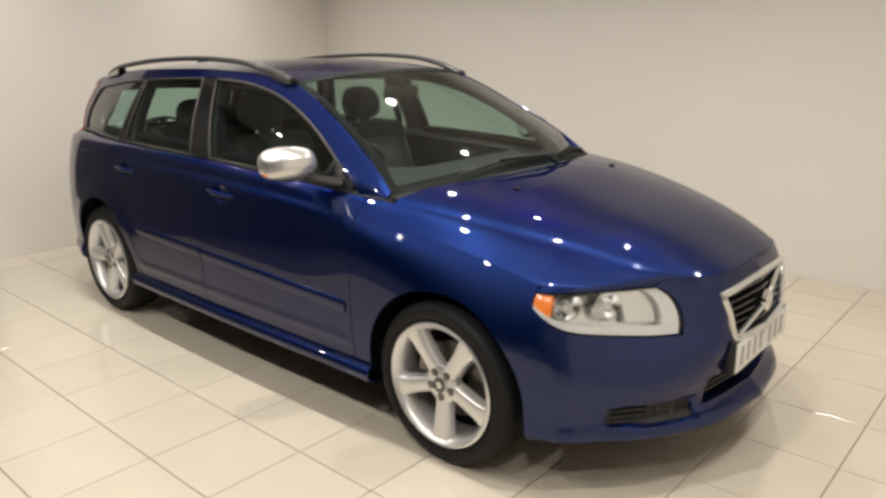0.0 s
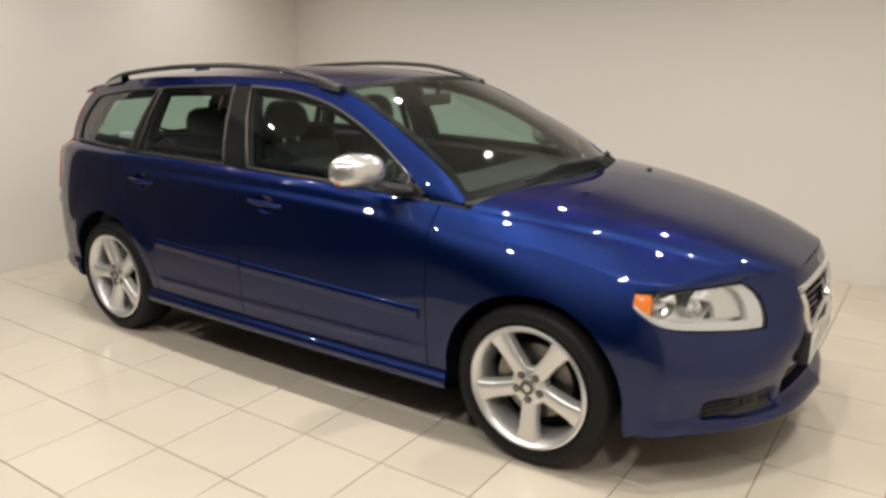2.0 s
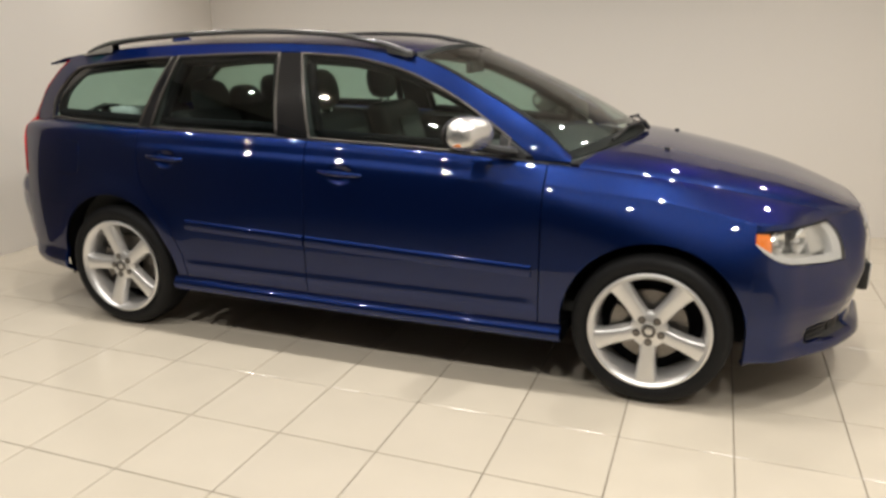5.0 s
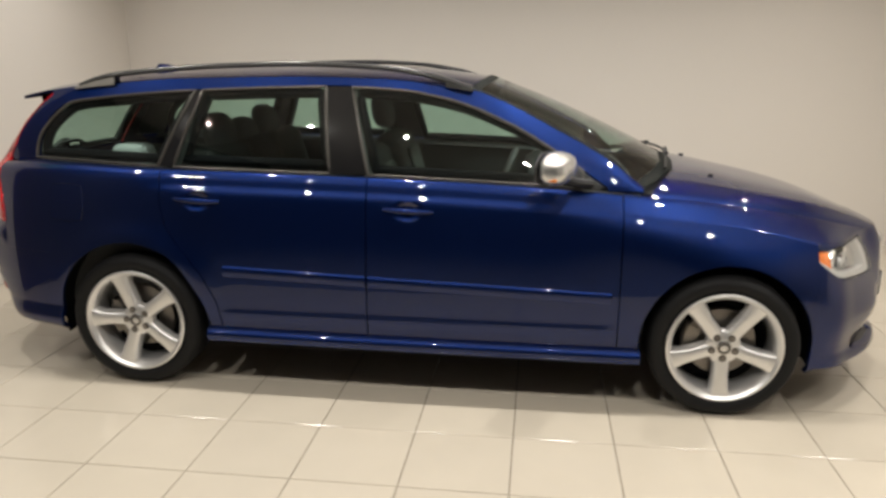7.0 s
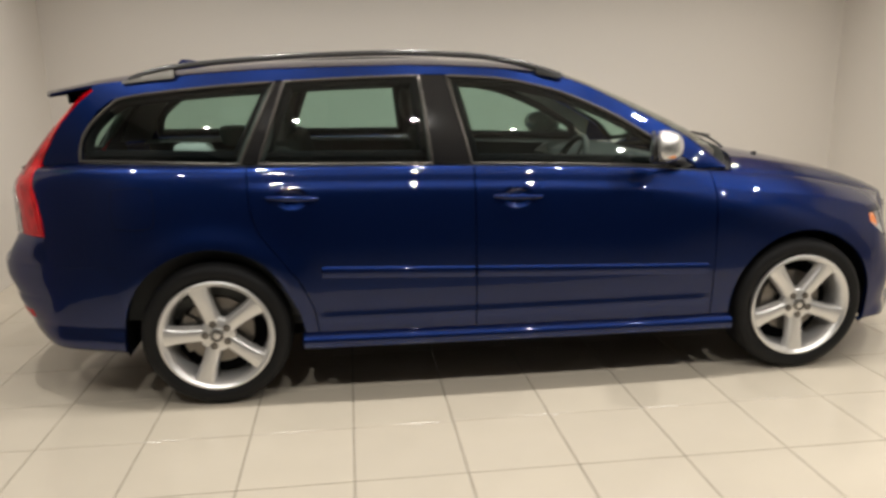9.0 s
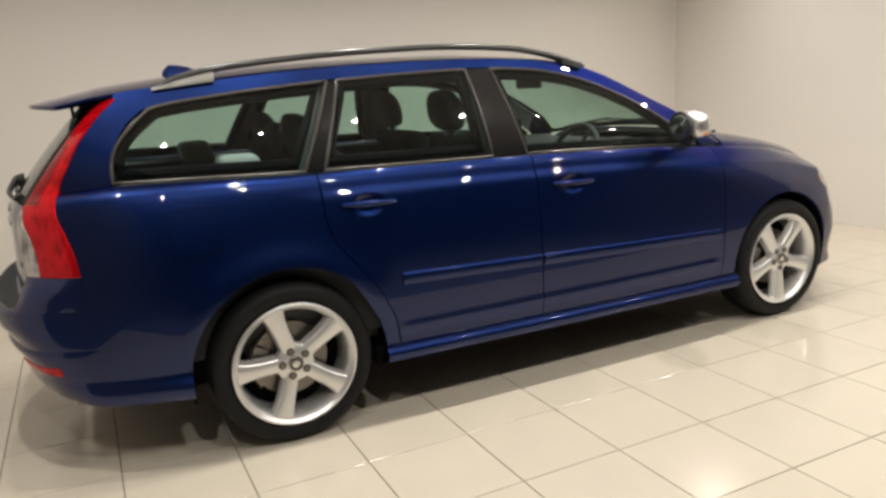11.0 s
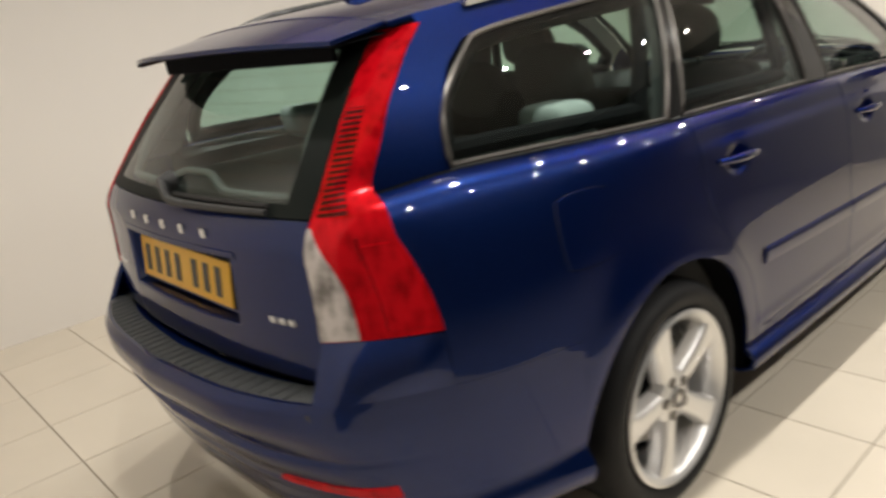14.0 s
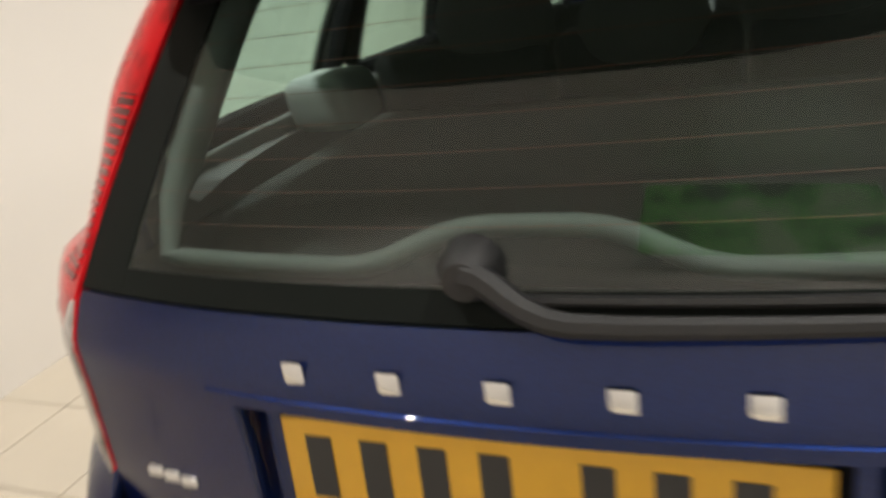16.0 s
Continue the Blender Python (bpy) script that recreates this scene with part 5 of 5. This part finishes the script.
for s in (-1, 1):
    # door handles over dark hollows
    for door, (x0, zc) in zip(DOORS[s], HANDLES):
        pts = []
        for k in np.linspace(0, 1, 15):
            x = x0 + 0.212 * k
            pts.append((x, s * (float(side_y(x, zc)) + 0.003 + 0.017 * math.sin(math.pi * min(1, max(0, (k - 0.04) / 0.92))) ** 0.5), zc + 0.004 - 0.008 * k))
        part("door_handle", tube(pts, [0.007 + 0.006 * math.sin(math.pi * k) for k in np.linspace(0, 1, 15)], 10, flat=1.0), BLUE, door, "body-coloured pull handle")
    # door mirror
    m = tagged(new("door_mirror"), "silver door mirror with indicator")
    m.parent = car
    P = []
    for i in range(17):
        a = i / 16 * math.pi
        row = []
        for j in range(25):
            b = j / 24 * 2 * math.pi
            ca, sa = math.cos(b), math.sin(b)
            r = math.sin(a) ** 0.62
            y = -0.945 + 0.118 * math.copysign(abs(ca) ** 0.72, ca) * r
            zz = 1.066 + (0.070 if sa > 0 else 0.062) * math.copysign(abs(sa) ** 0.72, sa) * r - 0.012 * (y + 0.945)
            x = 0.610 + 0.080 * math.cos(a) * (1.0 if math.cos(a) > 0 else 0.45)
            row.append((x, y, zz))
        P.append(row)
    P = np.array(P)
    part_mesh("mirror_cap", skin(P * (1, -s, 1), (0.605, s * 0.945, 1.066), 0.0), BRIGHT, m, "bright silver mirror cap")
    part("mirror_lower", tube([(0.60, s * 0.86, 1.012), (0.60, s * 0.95, 1.006), (0.60, s * 1.03, 1.016)], [0.03, 0.034, 0.02], 10, flat=0.35), BLACK, m)
    part("mirror_arm", tube([(0.70, s * 0.745, 0.985), (0.665, s * 0.80, 0.995), (0.625, s * 0.875, 1.015)], [0.030, 0.028, 0.026], 10, flat=0.65), BLACK, m)
    g = revolve([(0, 0.0), (0.9, 0.0), (1, 0.02)], 32)
    for v in g.verts:
        v.co = Vector((0.5665 - 0.006 * (1 - abs(v.co.y) / 0.02), s * (0.945 + 0.096 * v.co.x), 1.068 + 0.055 * v.co.z))
    part("mirror_glass", g, CHROME, m)
    rim = tube([(0.568, s * (0.945 + 0.101 * math.cos(a)), 1.068 + 0.060 * math.sin(a)) for a in (2 * math.pi * k / 32 for k in range(32))], 0.007, 8, closed=True)
    part("mirror_rim", rim, BLACK, m)
    if s < 0:
        m.matrix_basis = Matrix.Translation((0.655, -0.84, 0)) @ Matrix.Rotation(radians(-20), 4, "Z") @ Matrix.Translation((-0.655, 0.84, 0))
    else:
        m.matrix_basis = Matrix.Translation((0.655, 0.815, 0)) @ Matrix.Rotation(radians(58), 4, "Z") @ Matrix.Translation((-0.655, -0.815, 0))
    part("side_indicator", boxed(0.615, 0.655, min(s * 1.030, s * 1.053), max(s * 1.030, s * 1.053), 1.030, 1.042, 0.005), AMBER, m, "small amber side indicator")
    # windscreen wiper
for y0, y1 in ((-0.46, 0.10), (0.10, 0.62)):
    pts = []
    for k in np.linspace(0, 1, 14):
        y = y0 + (y1 - y0) * k
        q = screen_place(0.02 + 0.035 * math.sin(math.pi * k * 0.9), y / 0.70)
        pts.append((q[0] + 0.012, q[1], q[2] + 0.016))
    w = part("windscreen_wiper", tube(pts, 0.006, 6), BLACK, car, "thin black windscreen wiper")
    part("wiper_pivot", tube([(pts[-1][0] + 0.03, pts[-1][1], pts[-1][2] - 0.03), (pts[-1][0] + 0.01, pts[-1][1] - 0.06, pts[-1][2] + 0.006), (pts[5][0] + 0.006, pts[5][1], pts[5][2] + 0.010)], [0.012, 0.010, 0.006], 8), BLACK, w)
for s in (-1, 1):
    nz = bonnet_place(0.18, s * 0.52)
    part("washer_jet", boxed(nz[0] - 0.012, nz[0] + 0.012, nz[1] - 0.008, nz[1] + 0.008, nz[2] - 0.004, nz[2] + 0.010, 0.004), BLACK, car)

line = [tail_place(-0.80, 1.31, -0.03)] + [tail_place(-0.83, z, -0.035) for z in np.linspace(1.265, 1.06, 6)]
line += [tail_place(v, 1.006 + 0.034 * math.exp(-(((v + 0.02) / 0.24) ** 4)), -0.04) for v in np.linspace(-0.80, 0.80, 33)]
line += [tail_place(0.83, z, -0.035) for z in np.linspace(1.06, 1.265, 6)] + [tail_place(0.80, 1.31, -0.03)]
part("tailgate_trim", tube(line, [0.022] * 6 + [0.016] + [0.011] * 33 + [0.016] + [0.022] * 6, 10), TAILTRIM, tailgate, "grey inner trim round the rear window")


# ---- inside the car ----------------------------------------------------
def cushion(x0, x1, y0, y1, z0, z1, lean=0.0, bevel=0.05):
    """A padded block; lean tips its top backwards."""
    bm = boxed(x0, x1, y0, y1, z0, z1, bevel, 4)
    for v in bm.verts:
        v.co.x -= lean * (v.co.z - z0)
    return bm


def headrest(x, y, z):
    bm = bmesh.new()
    bmesh.ops.create_uvsphere(bm, u_segments=20, v_segments=12, radius=1)
    for v in bm.verts:
        c = v.co
        v.co = Vector((x + 0.055 * math.copysign(abs(c.x) ** 0.7, c.x) - 0.02 * c.z, y + 0.135 * math.copysign(abs(c.y) ** 0.7, c.y) * (1 - 0.10 * c.z), z + 0.095 * math.copysign(abs(c.z) ** 0.8, c.z)))
    return bm


for y in (-0.36, 0.36):
    seat = tagged(new("front_seat"), "black fabric front seat with head restraint")
    seat.parent = car
    part("seat_cushion", cushion(-0.16, 0.36, y - 0.25, y + 0.25, 0.36, 0.55), SEAT, seat)
    part("seat_back", cushion(-0.22, -0.08, y - 0.245, y + 0.245, 0.50, 1.08, 0.30), SEAT, seat)
    part("seat_insert", cushion(-0.095, -0.070, y - 0.13, y + 0.13, 0.56, 1.00, 0.30, 0.012), INSERT, seat, "light grey fabric insert")
    part("head_restraint", headrest(-0.385, y, 1.195), SEAT, seat)
    for d in (-0.05, 0.05):
        part("restraint_post", tube([(-0.355, y + d, 1.05), (-0.375, y + d, 1.15)], 0.007, 8), CHROME, seat)
bench = tagged(new("rear_bench"), "black fabric rear bench with head restraints")
bench.parent = car
part("seat_cushion", cushion(-0.95, -0.47, -0.64, 0.64, 0.38, 0.58), SEAT, bench)
for y0, y1 in ((-0.64, -0.2), (-0.2, 0.2), (0.2, 0.64)):
    part("seat_back", cushion(-0.96, -0.82, y0 + 0.004, y1 - 0.004, 0.55, 1.085, 0.30, 0.04), CARPET, bench, "black carpeted seat back")
for y in (-0.32, 0.32):
    part("head_restraint", headrest(-1.08, y, 1.135), SEAT, bench)
part("head_restraint", headrest(-1.08, 0.0, 1.09), SEAT, bench)
for s in (-1, 1):
    part("side_bolster", cushion(-1.46, -1.30, s * 0.580 - 0.075, s * 0.580 + 0.075, 0.985, 1.10, 0.2, 0.035), BOLSTER, car, "light grey side bolster")
part("load_cover", boxed(-2.02, -1.16, -0.60, 0.60, 0.93, 0.96, 0.012), CARPET, car, "black luggage cover")
part("load_floor", boxed(-2.1, -1.3, -0.60, 0.60, 0.50, 0.60, 0.02), TRIM, car)
part("cabin_floor", boxed(-1.3, 1.0, -0.72, 0.72, 0.30, 0.36, 0.02), TRIM, car)
# dashboard with an instrument hood
P = []
for x, z in ((0.97, 0.93), (0.85, 0.955), (0.68, 0.962), (0.52, 0.945), (0.46, 0.90), (0.48, 0.78), (0.56, 0.62), (0.70, 0.45)):
    P.append([(x - 0.03 * (y / 0.68) ** 2, y, z + (0.028 * math.exp(-(((y + 0.36) / 0.16) ** 2)) if 0.5 < x < 0.7 else 0)) for y in np.linspace(-0.69, 0.69, 29)])
part_mesh("dashboard", skin(P, (0.8, 0, 0.5), 0.0), DASH, car, "dark plastic dashboard")
part("centre_console", boxed(-0.25, 0.62, -0.09, 0.09, 0.36, 0.60, 0.03), TRIM, car)
ring = tube([(0.185 * math.cos(a), 0.185 * math.sin(a), 0) for a in (2 * math.pi * k / 40 for k in range(40))], 0.015, 10, closed=True)
wheel_ob = part("steering_wheel", ring, TRIM, car, "black steering wheel")
wheel_ob.matrix_basis = pose(0.33, -0.36, 0.90, 0, -66, 0)
hub = part("wheel_boss", boxed(-0.075, 0.075, -0.075, 0.075, -0.03, 0.015, 0.03, 3), TRIM, wheel_ob)
for a in (0, 180, 250):
    q = radians(a + 90)
    part("wheel_spoke", tube([(0.05 * math.cos(q), 0.05 * math.sin(q), -0.005), (0.18 * math.cos(q), 0.18 * math.sin(q), 0)], 0.013, 8, flat=0.6), TRIM, wheel_ob)
part("steering_column", tube([(0.36, -0.36, 0.885), (0.60, -0.36, 0.78)], 0.04, 12), TRIM, car)
part("inner_mirror", boxed(0.30, 0.325, -0.12, 0.12, 1.265, 1.325, 0.012, 3), BLACK, car, "black interior mirror")
part("mirror_stem", tube([(0.318, 0, 1.32), (0.345, 0, 1.375)], 0.012, 8), BLACK, car)
# linings behind the painted panels
xs = np.linspace(-1.84, 0.18, 30)
P = np.array([[(x, v * (float(y_roof(x)) - 0.03), float(z_roof(x)) + 0.030 * (1 - abs(v) ** 2.4) - 0.022) for v in np.linspace(-1, 1, 21)] for x in xs])
part_mesh("roof_lining", skin(P, (0, 0, 3), 0.0), LINING, car, "grey fabric roof lining")
for s in (-1, 1):
    xs = np.concatenate([np.linspace(-1.80, 0.1, 40), np.linspace(0.12, 0.78, 20)])
    P = [[(x, float(upper_y(x, z)) - 0.022, z) for z in np.linspace(float(z_win(x)) + 0.001, float(z_roof(x)) - 0.012, 5)] for x in xs]
    part_mesh("pillar_trim", skin(mirrored(P, s), (0, s * 5, 1.2), 0.0), LINING, car)
    for l, r, w0, w1 in (("q1", "r0", -0.02, 0.02), ("r1", "f0", -0.01, 0.01)):
        P = pane_grid([EDGE[l][0] + w0, EDGE[l][1] + w0], [EDGE[r][0] + w1, EDGE[r][1] + w1], 7, 10)
        P[..., 1] -= 0.03
        part_mesh("pillar_trim", skin(mirrored(P, s), (0, s * 5, 1.2), 0.0), TRIM, car)
    P = [[(x, float(side_y(x, 0.9)) - 0.075 - (0.03 if z > 0.9 else 0), z) for z in (0.36, 0.55, 0.75, 0.93, float(z_top(x)) - 0.01)] for x in np.linspace(-1.9, 0.95, 30)]
    part_mesh("door_lining", skin(mirrored(P, s), (0, s * 5, 0.7), 0.0), TRIM, car)
    P = [[(x, float(y_top(x)) - o, float(z_top(x)) - 0.006 - d) for o, d in ((0.006, 0.0), (0.05, 0.0), (0.10, 0.02))] for x in np.linspace(-1.9, 0.95, 30)]
    part_mesh("window_ledge", skin(mirrored(P, s), (0, 0, -3), 0.0), TRIM, car)
    # rear pillar lining
    P = []
    for j in range(12):
        z = 1.02 + 0.315 * j / 11
        xq = EDGE["q0"][0] + (z - 1.03) / 0.28 * (EDGE["q0"][1] - EDGE["q0"][0]) - 0.03
        P.append([(x, float(upper_y(x, z)) - 0.03, z) for x in np.linspace(lamp_x(z) - 0.01, xq, 6)])
    part_mesh("pillar_trim", skin(mirrored(P, s), (0, s * 5, 1.2), 0.0), LINING, car)

# ---- floor tiles -------------------------------------------------------
SIZE, TX, TY = 0.4025, 0.447, -1.158
bm = boxed(-SIZE / 2 + 0.0021, SIZE / 2 - 0.0021, -SIZE / 2 + 0.0021, SIZE / 2 - 0.0021, -0.012, 0.0)
bmesh.ops.bevel(bm, geom=[e for e in bm.edges if all(v.co.z > -0.001 for v in e.verts)], offset=0.0012, segments=1, affect="EDGES")
tile_mesh = bpy.data.meshes.new("tile")
bm.to_mesh(tile_mesh)
bm.free()
tile_mesh.materials.append(TILE)


def cut_tile(x0, x1, y0, y1):
    g = 0.0021
    bm = boxed(x0 + g, x1 - g, y0 + g, y1 - g, -0.012, 0.0)
    ob = part("tile", bm, TILE, floor, smooth=False)
    return ob


i0, i1 = math.ceil((X0 - TX) / SIZE), math.floor((X1 - TX) / SIZE)
j1 = math.floor((Y1 - TY) / SIZE)
j0 = -3
for i in range(i0 - 1, i1 + 1):
    for j in range(j0, j1 + 1):
        x0, y0 = TX + SIZE * i, TY + SIZE * j
        a, b, c, d = max(x0, X0), min(x0 + SIZE, X1), y0, min(y0 + SIZE, Y1)
        if b - a < 0.02 or d - c < 0.02:
            continue
        if b - a > SIZE - 1e-6 and d - c > SIZE - 1e-6:
            ob = new("tile", tile_mesh)
            ob.parent = floor
            ob.location = (x0 + SIZE / 2, y0 + SIZE / 2, 0)
        else:
            cut_tile(a, b, c, d)
# ---- high window on the west wall --------------------------------------
FOLIAGE = material("foliage_outside", (0.02, 0.05, 0.01), rough=0.9)
nt = FOLIAGE.node_tree
co = nt.nodes.new("ShaderNodeTexCoord")
nz = nt.nodes.new("ShaderNodeTexNoise")
nz.inputs["Scale"].default_value = 5
nz.inputs["Detail"].default_value = 5
nt.links.new(co.outputs["Object"], nz.inputs["Vector"])
rp = nt.nodes.new("ShaderNodeValToRGB")
rp.color_ramp.elements[0].position, rp.color_ramp.elements[0].color = 0.38, (0.02, 0.05, 0.01, 1)
rp.color_ramp.elements[1].position, rp.color_ramp.elements[1].color = 0.62, (0.30, 0.42, 0.20, 1)
mid = rp.color_ramp.elements.new(0.5)
mid.color = (0.10, 0.38, 0.04, 1)
nt.links.new(nz.outputs["Fac"], rp.inputs["Fac"])
nt.links.new(rp.outputs["Color"], nt.nodes["Principled BSDF"].inputs["Emission Color"])
nt.nodes["Principled BSDF"].inputs["Emission Strength"].default_value = 0.8
win_w = tagged(new("window_1"), "small high window with green foliage outside", "window", kind="structure")
part("window_frame", tube([(X0 + 0.012, 0.0, 2.15), (X0 + 0.012, -0.88, 2.15), (X0 + 0.012, -0.88, 2.70), (X0 + 0.012, 0.0, 2.70)], 0.022, 4, closed=True), LAMP, win_w)
part("pane", boxed(X0 + 0.002, X0 + 0.008, -0.88, 0.0, 2.15, 2.70), FOLIAGE, win_w, "green foliage behind the glass", smooth=False)
